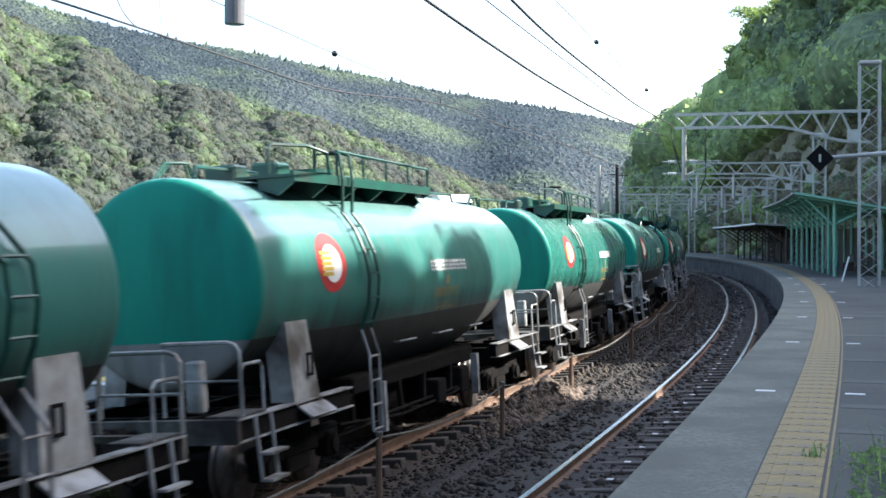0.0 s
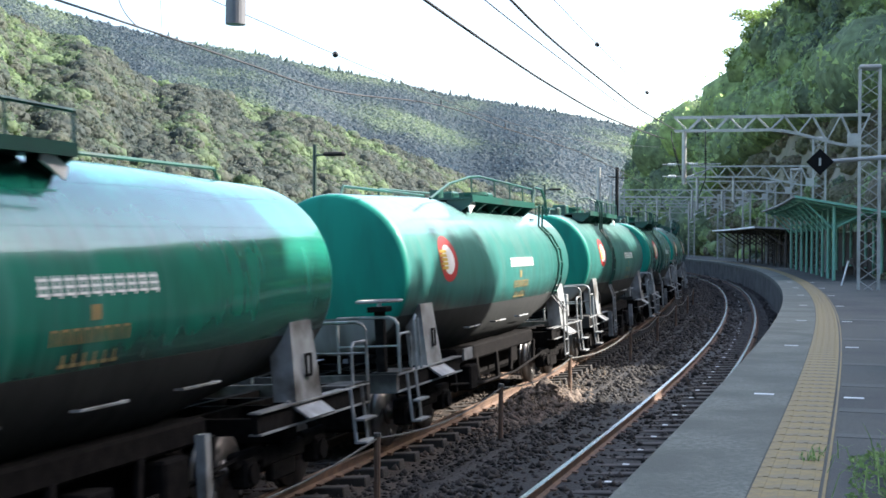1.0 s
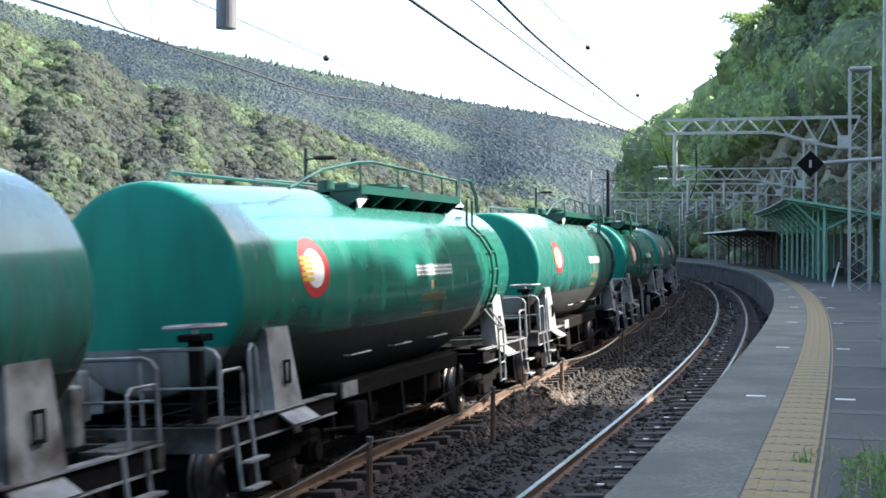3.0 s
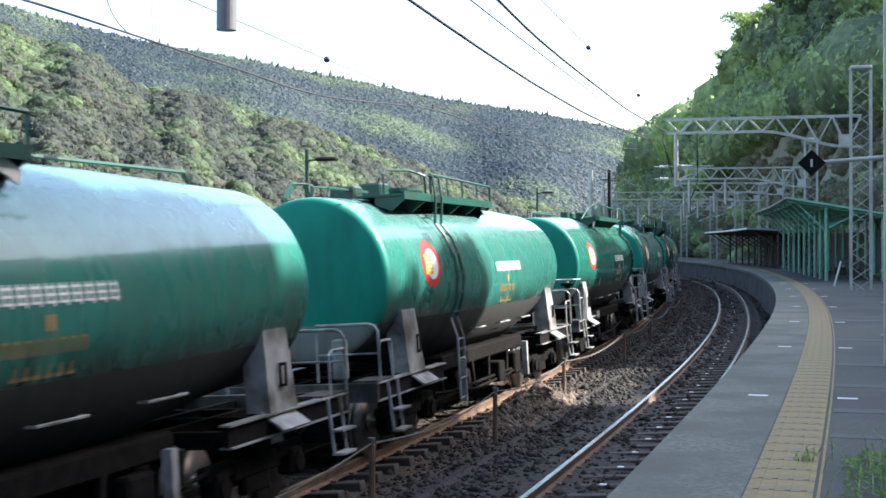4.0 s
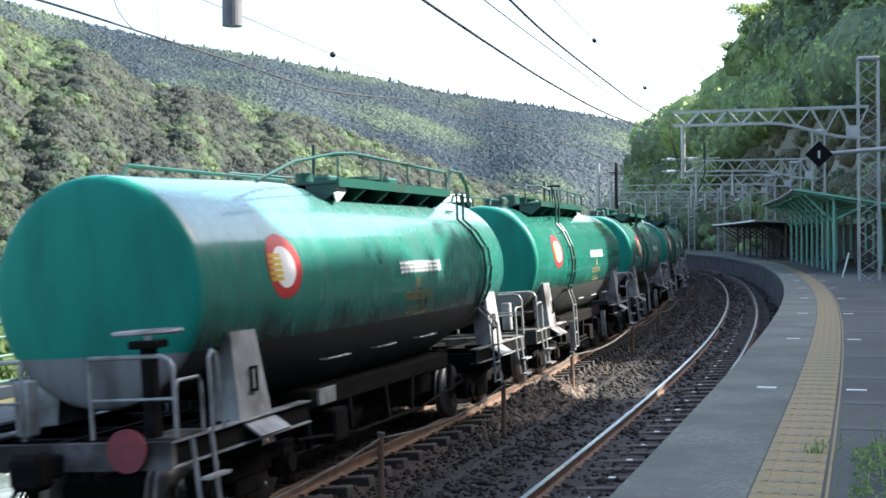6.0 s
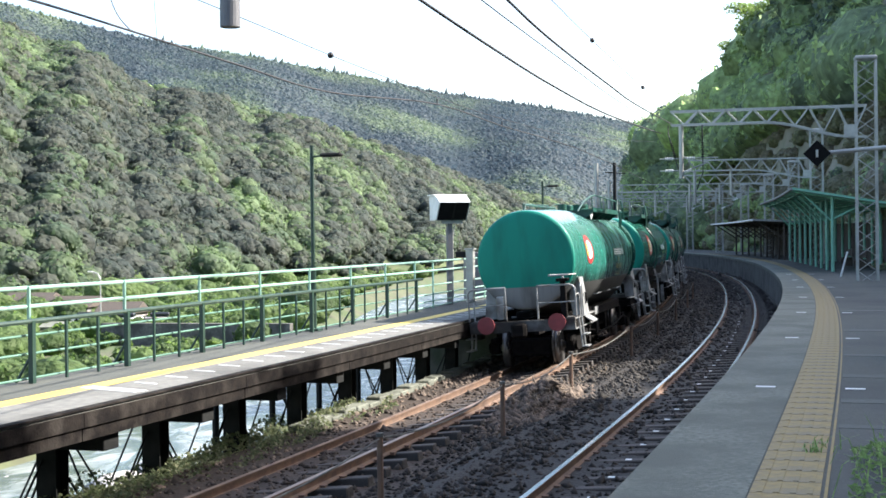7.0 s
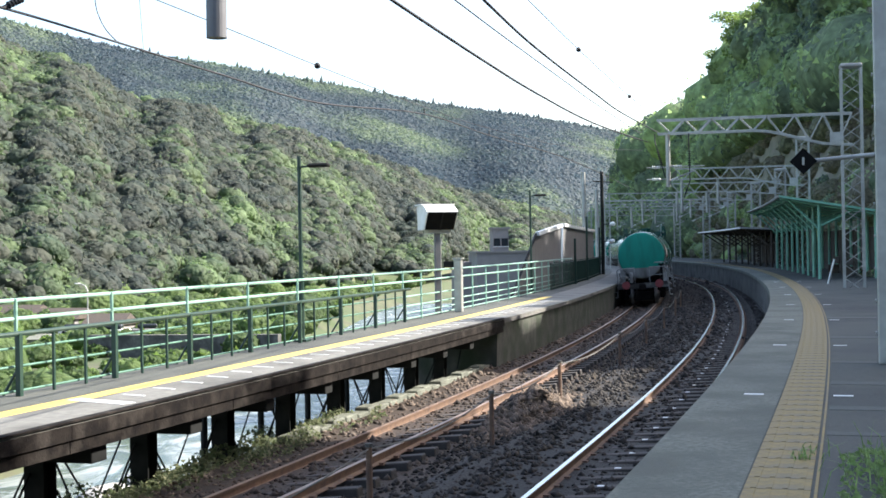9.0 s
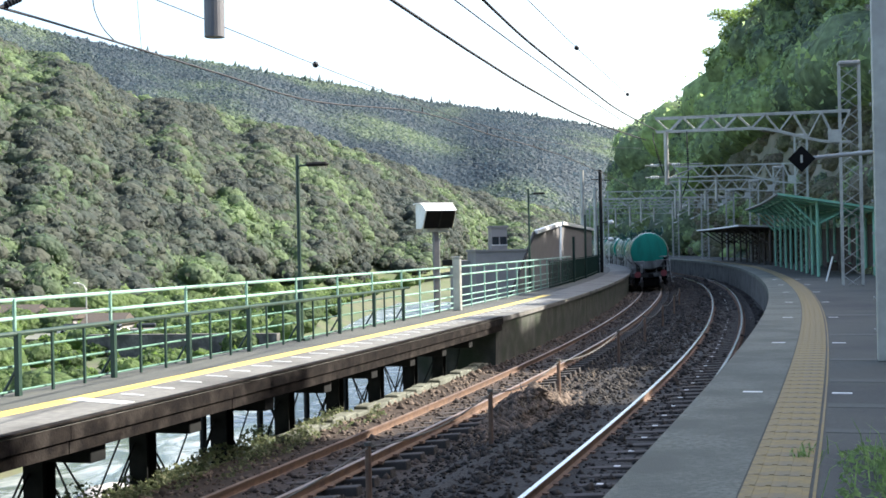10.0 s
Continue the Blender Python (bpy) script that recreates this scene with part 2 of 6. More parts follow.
M_RUSTBED = mat("rust_brown_ballast", (0.038, 0.028, 0.022), (0.07, 0.052, 0.04), 14, 0.8, 0, 0.9, 18, stain=(0.03, 0.023, 0.018), island=0.6, spec=0.25)
M_GALV = mat("galvanised_steel", (0.43, 0.435, 0.41), (0.34, 0.345, 0.325), 5, 0.5, 0.5, stain=(0.25, 0.24, 0.23))
M_WIRE = mat("dark_wire", (0.02, 0.02, 0.024), (0.03, 0.03, 0.034), 5, 0.6, 0.3)
M_SHELTER = mat("pale_green_shelter_paint", (0.15, 0.36, 0.26), (0.19, 0.42, 0.31), 4, 0.5, stain=(0.12, 0.25, 0.19))
M_ROOF = mat("grey_corrugated_roof", (0.26, 0.27, 0.26), (0.2, 0.2, 0.19), 6, 0.7, stain=(0.12, 0.11, 0.1))
M_DARKWOOD = mat("dark_wooden_wall", (0.055, 0.042, 0.034), (0.08, 0.065, 0.052), 5, 0.85)
M_BLACK = mat("black_board", (0.006, 0.006, 0.007), (0.01, 0.01, 0.01), 5, 0.85, spec=0.1)
M_ROCK = mat("pale_river_rock", (0.42, 0.4, 0.37), (0.3, 0.28, 0.25), 1.5, 0.85, 0, 0.6, 6)
M_SOIL = mat("brown_soil_and_litter", (0.06, 0.055, 0.035), (0.09, 0.1, 0.045), 0.5, 0.95, 0, 0.6, 6, stain=(0.05, 0.075, 0.025), stain_scale=0.08, stain_at=0.48)
M_BANK = mat("dry_leaf_litter_bank", (0.2, 0.18, 0.145), (0.14, 0.155, 0.1), 0.8, 0.95, 0, 0.8, 5, stain=(0.27, 0.25, 0.205), stain_scale=0.25, stain_at=0.52)
M_PANEL = mat("grey_cladding", (0.156, 0.148, 0.144), (0.129, 0.123, 0.121), 3, 0.7)
M_TUBE = mat("dull_grey_tube", (0.14, 0.14, 0.15), (0.11, 0.11, 0.118), 5, 0.6)
M_HEADRUST = mat("brown_rail_head", (0.3, 0.21, 0.15), (0.2, 0.13, 0.095), 4, 0.45, 0.5)
M_HOUSE = mat("grey_house_wall", (0.255, 0.234, 0.225), (0.212, 0.196, 0.191), 0.5, 0.8)
M_GLASSDK = mat("dark_glass", (0.02, 0.025, 0.03), (0.03, 0.03, 0.035), 2, 0.12)
M_STRAW = mat("dry_straw", (0.2, 0.15, 0.1), (0.13, 0.1, 0.07), 6, 0.9, island=0.4)
M_EARTH = mat("brown_earth", (0.075, 0.056, 0.043), (0.125, 0.093, 0.07), 9, 0.95, 0, 0.9, 30, stain=(0.045, 0.034, 0.027), stain_scale=3, island=0.5)
M_BARK = mat("bark", (0.06, 0.05, 0.04), (0.1, 0.085, 0.07), 5, 0.9, 0, 0.6, 12)
M_HILL = foliage("hill_forest_leaves", [(0.0448, 0.0592, 0.0528), (0.0664, 0.0752, 0.0616), (0.0512, 0.0696, 0.0576), (0.0856, 0.0944, 0.0712), (0.068, 0.103, 0.0616), (0.105, 0.146, 0.0752), (0.138, 0.196, 0.096)], 0.12, 0.22, lump=0.9, relief=0.6, coarse=0.03, single=0.5, drift=2.6, base=-1.08)
# distance haze is mixed into these leaf colours as blue
M_FAR = foliage("hazed_far_leaves", [(0.0464, 0.0688, 0.0864), (0.0544, 0.0784, 0.0904), (0.064, 0.092, 0.0944), (0.0896, 0.124, 0.1), (0.132, 0.178, 0.116)], 0.1, 0.12, coarse=0.009, lump=0.25, relief=0.3, single=0.6, drift=3.4, base=-1.66)
M_NEAR = foliage("bank_forest_leaves", [(0.115, 0.155, 0.12), (0.2, 0.26, 0.15), (0.27, 0.35, 0.18), (0.36, 0.46, 0.21)], 0.2, 0.35, lump=1.8, relief=0.35, coarse=0.1, drift=2.2, base=-0.95)
M_BRIGHT = foliage("valley_tree_leaves", [(0.0574, 0.0902, 0.0394), (0.0902, 0.139, 0.0492), (0.148, 0.213, 0.0697)], 0.15, 0.3, lump=1.2)
M_TREE = foliage("tree_leaves", [(0.102, 0.153, 0.0595), (0.162, 0.23, 0.085), (0.23, 0.297, 0.111)], 0.4, 0.3, lump=2.0)
M_DRY = foliage("dry_scrub", [(0.17, 0.155, 0.115), (0.25, 0.225, 0.165), (0.19, 0.215, 0.12), (0.32, 0.295, 0.23)], 0.6, 0.3, lump=2.5)
M_IVY = foliage("ivy_leaves", [(0.075, 0.1, 0.05), (0.13, 0.155, 0.08), (0.24, 0.235, 0.15)], 2.0, 0.4, lump=12)
M_GRASS = foliage("weed_leaves", [(0.13, 0.2, 0.08), (0.19, 0.28, 0.11), (0.26, 0.35, 0.15)], 3.0, 0.4, lump=15)


def water():
    m = bpy.data.materials.new("river_rapids")
    m.use_nodes = True
    n, l = m.node_tree.nodes, m.node_tree.links
    b = n["Principled BSDF"]
    co = n.new("ShaderNodeTexCoord")
    mp = n.new("ShaderNodeMapping")
    mp.inputs["Scale"].default_value = (1, 0.45, 1)
    l.new(co.outputs["Object"], mp.inputs[0])
    z = n.new("ShaderNodeTexNoise")
    z.inputs["Scale"].default_value, z.inputs["Detail"].default_value, z.inputs["Distortion"].default_value = 0.35, 9, 1.2
    l.new(mp.outputs[0], z.inputs["Vector"])
    r = n.new("ShaderNodeValToRGB")
    e = r.color_ramp.elements
    e[0].position, e[0].color = 0.45, (0.08, 0.105, 0.098, 1)
    e[1].position, e[1].color = 0.7, (0.36, 0.39, 0.38, 1)
    l.new(z.outputs["Fac"], r.inputs[0])
    l.new(r.outputs[0], b.inputs["Base Color"])
    b.inputs["Roughness"].default_value = 0.25
    u = n.new("ShaderNodeBump")
    u.inputs["Distance"].default_value = 0.3
    l.new(z.outputs["Fac"], u.inputs["Height"])
    l.new(u.outputs[0], b.inputs["Normal"])
    return m


M_WATER = water()

# ---------------------------------------------------------------- the line of the railway
KNOT_S = (0, 30, 60, 90, 120, 150, 180)
KNOT_K = (0.00058, 0.00252, 0.00151, 0.00315, 0.00228, 0.0002, -0.0006)
GRADE, FAR, CANT, CANT_FAR, Z_FAR = 0.00286, -3.822, 0.038, 0.055, -0.092
Z_PR, Z_PL = 1.151, 0.944
S = np.arange(-80, 380, 0.5)
_k = np.interp(S, KNOT_S, KNOT_K)
_i0 = int(np.argmin(abs(S)))
TH = 0.30259 - (np.cumsum(_k) - np.cumsum(_k)[_i0]) * 0.5
CX, CY = np.cumsum(np.sin(TH)) * 0.5, np.cumsum(np.cos(TH)) * 0.5
CX, CY = CX - CX[_i0] - 1.53, CY - CY[_i0] + 5.0


def at(s, o=0.0, z=0.0):
    """A point s metres along the near track, o metres to its right, z metres over its rails."""
    x, y, t = np.interp(s, S, CX), np.interp(s, S, CY), np.interp(s, S, TH)
    return Vector((x + o * math.cos(t), y - o * math.sin(t), z + GRADE * s))


def place(s, o=0.0, z=0.0, turn=0.0):
    """A pose there, with its y axis along the track; turn: degrees to the right."""
    return Matrix.Translation(at(s, o, z)) @ Matrix.Rotation(-np.interp(s, S, TH) - radians(turn), 4, "Z")


# ---------------------------------------------------------------- mesh tools


def mesh_of(name, verts, faces):
    """A mesh from arrays of corners and of faces with one number of corners."""
    me = bpy.data.meshes.new(name)
    v, f = np.asarray(verts, np.float32), np.asarray(faces, np.int32)
    me.vertices.add(len(v))
    me.vertices.foreach_set("co", v.ravel())
    me.loops.add(f.size)
    me.loops.foreach_set("vertex_index", f.ravel())
    me.polygons.add(len(f))
    me.polygons.foreach_set("loop_start", np.arange(len(f), dtype=np.int32) * f.shape[1])
    me.update(calc_edges=True)
    return me


def thing(name, label, category, m=None, group="", kind=""):
    ob = new(name)
    ob.empty_display_size = 0.2
    if m is not None:
        ob.matrix_world = m
    return tagged(ob, label, category, group, kind)


def part(name, bm, material, parent=None, label="", smooth=False):
    me = bm
    if isinstance(bm, bmesh.types.BMesh):
        me = bpy.data.meshes.new(name)
        bm.to_mesh(me)
        bm.free()
    if not me.materials:
        me.materials.append(material)
    if smooth:
        me.polygons.foreach_set("use_smooth", [True] * len(me.polygons))
    ob = new(name, me)
    ob.parent = parent
    return tagged(ob, label)


def setting(name, bm, material, label, category, smooth=False):
    return tagged(part(name, bm, material, None, label, smooth), category=category, kind="structure")


def box(bm, x0, x1, y0, y1, z0, z1, m=None, bevel=0.0):
    g = bmesh.ops.create_cube(bm, size=1, matrix=(m or Matrix()) @ Matrix.LocRotScale(((x0 + x1) / 2, (y0 + y1) / 2, (z0 + z1) / 2), None, (x1 - x0, y1 - y0, z1 - z0)))
    if bevel:
        bmesh.ops.bevel(bm, geom=list({e for v in g["verts"] for e in v.link_edges}), offset=bevel, segments=1, affect="EDGES")
    return bm


def rod(bm, pts, r, n=6):
    """A round bar along points, with closed ends."""
    pts = [Vector(p) for p in pts]
    rings = []
    for i, p in enumerate(pts):
        d = (pts[min(i + 1, len(pts) - 1)] - pts[max(i - 1, 0)]).normalized()
        a = d.orthogonal().normalized() if i == 0 else (rings_a - d * rings_a.dot(d)).normalized()
        rings_a = a
        b = d.cross(a)
        rings.append([bm.verts.new(p + (a * math.cos(t) + b * math.sin(t)) * r) for t in (2 * math.pi * k / n for k in range(n))])
    for u, v in zip(rings, rings[1:]):
        for k in range(n):
            bm.faces.new((u[k], u[(k + 1) % n], v[(k + 1) % n], v[k]))
    bm.faces.new(rings[0][::-1])
    bm.faces.new(rings[-1])
    return bm


def disc(bm, centre, axis, r, h, n=20):
    """A short round drum from centre along axis."""
    c, a = Vector(centre), Vector(axis).normalized()
    return rod(bm, [c, c + a * h], r, n)


def sweep(profile, s0, s1, step, o=0.0, z=0.0, closed=True):
    """A profile of (offset, height) drawn along the track."""
    ss = np.append(np.arange(s0, s1, step), s1)
    n, v, f = len(profile), [], []
    for s in ss:
        v += [at(s, o + a, z + b) for a, b in profile]
    for i in range(len(ss) - 1):
        for k in range(n if closed else n - 1):
            j = (k + 1) % n
            f.append((i * n + k, i * n + j, (i + 1) * n + j, (i + 1) * n + k))
    bm = bmesh.new()
    vs = [bm.verts.new(p) for p in v]
    for q in f:
        bm.faces.new([vs[k] for k in q])
    if closed:
        bm.faces.new(vs[:n][::-1])
        bm.faces.new(vs[-n:])
    bmesh.ops.recalc_face_normals(bm, faces=bm.faces)
    return bm


def rect(o0, o1, z0, z1):
    return [(o0, z0), (o1, z0), (o1, z1), (o0, z1)]

# ---------------------------------------------------------------- ground, river, hills


def smooth(a, b, x):
    t = np.clip((x - a) / (b - a), 0, 1)
    return t * t * (3 - 2 * t)


def offset_of(x, y):
    """Offset from the near track and place along it, for arrays of ground points."""
    o, s = np.empty(len(x)), np.empty(len(x))
    for i in range(0, len(x), 2000):
        d = (x[i:i + 2000, None] - CX[None, ::4]) ** 2 + (y[i:i + 2000, None] - CY[None, ::4]) ** 2
        k = d.argmin(1) * 4
        o[i:i + 2000] = (x[i:i + 2000] - CX[k]) * np.cos(TH[k]) - (y[i:i + 2000] - CY[k]) * np.sin(TH[k])
        s[i:i + 2000] = S[k] + (x[i:i + 2000] - CX[k]) * np.sin(TH[k]) + (y[i:i + 2000] - CY[k]) * np.cos(TH[k])
    return o, s


Z_RIVER = -9.0


def ground_height(x, y):
    o, s = offset_of(x, y)
    z = -0.62 + GRADE * np.clip(s, -80, 380)
    bank = smooth(-6.6, -13, o)
    z = z * (1 - bank) + (Z_RIVER - 0.5) * bank
    z += smooth(-36, -44, o) * 2.4          # the far bank
    return z


def build_ground():
    rad = np.concatenate([np.linspace(1.0, 60, 90), np.geomspace(63, 4600, 60)])
    ang = np.concatenate([np.linspace(-32, 40, 240), np.linspace(40, 328, 90)[1:-1]])
    a, r = np.meshgrid(np.radians(ang), rad)
    x, y = (r * np.sin(a)).ravel(), (r * np.cos(a)).ravel()
    z = ground_height(x, y)
    n = len(ang)
    i = np.arange(len(rad) - 1)[:, None] * n + np.arange(n)[None]
    j = np.arange(len(rad) - 1)[:, None] * n + (np.arange(n)[None] + 1) % n
    f = np.stack([i, j, j + n, i + n], -1).reshape(-1, 4)
    v = np.stack([x, y, z], 1)
    v = np.vstack([v, [[0, 0, -0.62]]])
    me = mesh_of("ground", v, f)
    setting("ground", me, M_SOIL, "brown earth and low green growth of the river valley", "ground", True)


build_ground()


def build_river():
    bm = sweep([(-50, 0), (-40, 0), (-30, 0), (-9, 0)], -78, 300, 6, 0, 0, closed=False)
    for v in bm.verts:
        v.co.z = Z_RIVER
    bmesh.ops.reverse_faces(bm, faces=bm.faces)
    setting("water", bm, M_WATER, "shallow river with white rapids below the platform", "river")


build_river()



def _ico(level):
    bm = bmesh.new()
    bmesh.ops.create_icosphere(bm, subdivisions=level, radius=1)
    v = np.array([q.co[:] for q in bm.verts])
    f = np.array([[q.index for q in p.verts] for p in bm.faces])
    bm.free()
    return v, f


rng = np.random.default_rng(7)


def lumps(centres, radii, level=1, rough=0.25, flat=0.85):
    """Uneven rounded masses, as arrays."""
    v, f = _ico(level)
    n = len(centres)
    k = 1 + rough * rng.standard_normal((n, len(v), 1))
    p = v[None] * k * radii[:, None, None]
    p[:, :, 2] *= flat
    p += centres[:, None]
    return p.reshape(-1, 3), (f[None] + np.arange(n)[:, None, None] * len(v)).reshape(-1, 3)


def leaves(centres, radii, boughs, per, size, flat=0.85, dent=0.5):
    """Small tilted leaf clumps over the boughs, as triangles."""
    n = len(centres)
    d = rng.standard_normal((n, per, 3))
    d[..., 2] = np.abs(d[..., 2]) * np.where(rng.random((n, per)) < 0.25, -0.6, 1)
    d /= np.linalg.norm(d, axis=2, keepdims=True)
    bulge = np.einsum("npk,nbk->npb", d, boughs).max(2)
    rr = radii[:, None] * (1.02 - dent + dent * np.clip(bulge, 0, 1) ** 2.2 + 0.045 * rng.standard_normal((n, per)))
    c = d * rr[..., None]
    c[..., 2] *= flat
    c = (c + centres[:, None]).reshape(-1, 3)
    return scatter(c, d.reshape(-1, 3), size)


def scatter(c, d, size):
    """One tilted triangle at each place, facing roughly along d."""
    n = len(c)
    nrm = d + 0.5 * rng.standard_normal((n, 3))
    nrm /= np.linalg.norm(nrm, axis=1, keepdims=True)
    t = np.cross(nrm, rng.standard_normal((n, 3)))
    t /= np.linalg.norm(t, axis=1, keepdims=True) + 1e-9
    w = np.cross(nrm, t)
    sz = (size * (0.6 + 0.8 * rng.random(n)))[:, None]
    q = np.stack([c - t * sz - w * sz * 0.5, c + t * sz - w * sz * 0.5, c + w * sz], 1)
    return q.reshape(-1, 3), np.arange(n * 3).reshape(-1, 3)


OCTA_V = np.array([(1, 0, 0), (-1, 0, 0), (0, 1, 0), (0, -1, 0), (0, 0, 1), (0, 0, -1)], float)
OCTA_F = np.array([(0, 2, 4), (2, 1, 4), (1, 3, 4), (3, 0, 4), (2, 0, 5), (1, 2, 5), (3, 1, 5), (0, 3, 5)])


def bits(centres, radii, rough=0.25, flat=0.8):
    """Small uneven lumps of eight faces each."""
    n = len(centres)
    p = OCTA_V[None] * (1 + rough * rng.standard_normal((n, 6, 1))) * radii[:, None, None]
    p = p + 0.25 * radii[:, None, None] * rng.standard_normal((n, 6, 3))
    p[:, :, 2] *= flat
    p += centres[:, None]
    return p.reshape(-1, 3), (OCTA_F[None] + np.arange(n)[:, None, None] * 6).reshape(-1, 3)


def crowns(centres, radii, b, level, flat=0.85, dent=0.5):
    """Crowns that swell into several rounded boughs."""
    v, f = _ico(level)
    n = len(centres)
    p = np.empty((n, len(v), 3))
    for i in range(0, n, 200):
        bulge = np.einsum("vk,nbk->nvb", v, b[i:i + 200]).max(2)
        k = 1 - dent + dent * np.clip(bulge, 0, 1) ** 2.2 + 0.035 * rng.standard_normal(bulge.shape)
        p[i:i + 200] = v[None] * (k * radii[i:i + 200, None])[..., None]
    p[:, :, 2] *= flat
    p += centres[:, None]
    return p.reshape(-1, 3), (f[None] + np.arange(n)[:, None, None] * len(v)).reshape(-1, 3)


def woods(name, centres, radii, per, size, material, label, level=3, flat=0.85, dent=0.5):
    """A wood as one mass of crowns: swelling boughs and loose leaves."""
    b = rng.standard_normal((len(centres), 12, 3))
    b[..., 2] = np.abs(b[..., 2]) - 0.2
    b /= np.linalg.norm(b, axis=2, keepdims=True)
    v, f = crowns(centres, radii, b, level, flat, dent)
    if per:
        qv, qf = leaves(centres, radii, b, per, size, flat, dent)
        v, f = np.vstack([v, qv]), np.vstack([f, qf + len(v)])
    me = mesh_of(name, v, f)
    me.polygons.foreach_set("use_smooth", np.ones(len(me.polygons), bool))
    me.materials.append(material)
    return tagged(new(name, me), label, "trees", kind="stuff")


# hillsides, each from a foot line to a ridge line: (azimuth, distance and height of foot, of ridge)
LEFT_HILL = ((-60, 170, -7, 330, 92), (-30, 190, -7, 390, 84), (-18.5, 215, -7, 420, 67), (-16.3, 228, -7, 435, 63), (-14, 243, -7, 450, 57), (-11, 265, -7, 475, 53), (-8, 295, -6, 495, 50), (-5.4, 330, -6, 520, 45), (-3.5, 365, -6, 540, 42), (-1.5, 410, -5, 565, 35), (1.2, 480, -4, 600, 27), (4.4, 570, -2, 650, 20), (7, 640, 0, 690, 12))
FAR_HILL = ((-60, 650, 0, 1000, 247), (-24, 700, 0, 1050, 207), (-18.5, 720, 0, 1100, 197), (-14, 740, 0, 1150, 184), (-9.2, 760, 0, 1200, 174), (-4.4, 780, 0, 1250, 164), (0.5, 800, 0, 1300, 149), (5.4, 820, 0, 1350, 134), (7.6, 850, 0, 1400, 127), (14, 900, 0, 1450, 103))


def hill_point(hill, az, b):
    h = np.array(hill)
    f = [np.interp(az, h[:, 0], h[:, i]) for i in (1, 2, 3, 4)]
    bulge = np.sin(np.pi * np.clip(b, 0, 1)) * 0.06
    r = f[0] + (f[2] - f[0]) * b
    z = f[1] + (f[3] - f[1]) * (np.minimum(b, 1) + bulge - np.maximum(b - 1, 0) * 1.5)
    a = np.radians(az)
    if hill is LEFT_HILL:
        r = r * (1 + 0.02 * np.sin(az * 1.3) + (1 - 0.7 * np.minimum(b, 1)) * (0.03 * np.sin(az * 1.5 - b * 4) + 0.012 * np.sin(az * 3.1 + b * 5)))
    else:
        # spurs and gullies that run slantwise down the slope
        fold = 0.04 * np.sin(az * 0.42 - b * 1.2 + 3.3) + 0.013 * np.sin(az * 1.1 + b * 2.0)
        r = r * (1 + fold * (1 - 0.85 * np.minimum(b, 1) ** 2))
    return np.stack([r * np.sin(a), r * np.cos(a), z], -1)


def build_hill(name, hill, count, crown, per, size, material, label, az0, az1, level):
    az, b = np.meshgrid(np.linspace(az0, az1, 120), np.linspace(0, 1.25, 24))
    v = hill_point(hill, az.ravel(), b.ravel())
    i = (np.arange(23)[:, None] * 120 + np.arange(119)[None]).ravel()
    me = mesh_of(name, v, np.stack([i, i + 1, i + 121, i + 120], 1))
    setting(name, me, material if level < 3 else M_SOIL, label, "hill", True)
    a = rng.uniform(max(az0, -22), az1, count)
    bb = rng.random(count) ** 0.8 * 1.06
    c = hill_point(hill, a, bb)
    r = crown * np.exp(np.clip(0.24 * rng.standard_normal(count), -0.5, 0.4))
    c[:, 2] += r * (0.45 if level > 2 else -0.55)
    label = "dense mixed green forest covering the hillside"
    if level > 2:
        woods(name + "_trees", c, r, per, size, material, label, 2)
    else:
        v, f = lumps(c, r, 1, 0.17, 0.8)
        # loose sprays of leaves break the outlines
        k = 50000
        c = hill_point(hill, rng.uniform(-20, az1, k), rng.random(k) ** 0.8 * 1.02)
        c[:, 2] += rng.uniform(0.2, 1.6, k)
        qv, qf = scatter(c, np.tile(np.array([[0.1, -0.45, 0.85]]), (k, 1)), 0.95)
        v, f = np.vstack([v, qv]), np.vstack([f, qf + len(v)])
        # pointed firs along the crest
        k = 520
        c = hill_point(hill, rng.uniform(-20, az1, k), rng.uniform(0.97, 1.03, k))
        qv, qf = bits(c, 1.3 * np.exp(0.3 * rng.standard_normal(k)), 0.15, 2.3)
        v, f = np.vstack([v, qv]), np.vstack([f, qf + len(v)])
        me = mesh_of(name + "_trees", v, f)
        me.polygons.foreach_set("use_smooth", np.ones(len(me.polygons), bool))
        me.materials.append(material)
        tagged(new(name + "_trees", me), label, "trees", kind="stuff")


build_hill("hill_left", LEFT_HILL, 8000, 2.8, 44, 0.5, M_HILL, "wooded hillside across the river", -60, 6, 3)
build_hill("hill_far", FAR_HILL, 36000, 2.4, 0, 0.7, M_FAR, "distant wooded mountain ridge in hazy blue-green", -60, 14, 2)

# the steep bank that follows the outside of the curve; crest height over the rails by distance along the line
# below 100 m unseen: heights set for shade, with a dip for sun
CREST_S = (-80, -20, 18, 25.5, 27.5, 37.5, 39.5, 60, 80, 105, 125, 138, 150, 165, 180, 200, 215, 240, 280, 330, 380)
CREST_Z = (26, 26, 25.9, 25.7, 19.5, 19.5, 25.25, 25.1, 25.0, 27, 28, 27, 23, 19.6, 20.7, 21.6, 22, 21.5, 22, 22.5, 22)
FOOT_S = (-80, 60, 100, 150, 200, 260, 380)
FOOT = (7.0, 7.0, 9.5, 9.5, 9.5, 8.0, 8.0)
DEPTH_S = (-80, 60, 105, 125, 160, 185, 380)
DEPTH = (17, 17, 10, 5, 6, 8, 9)


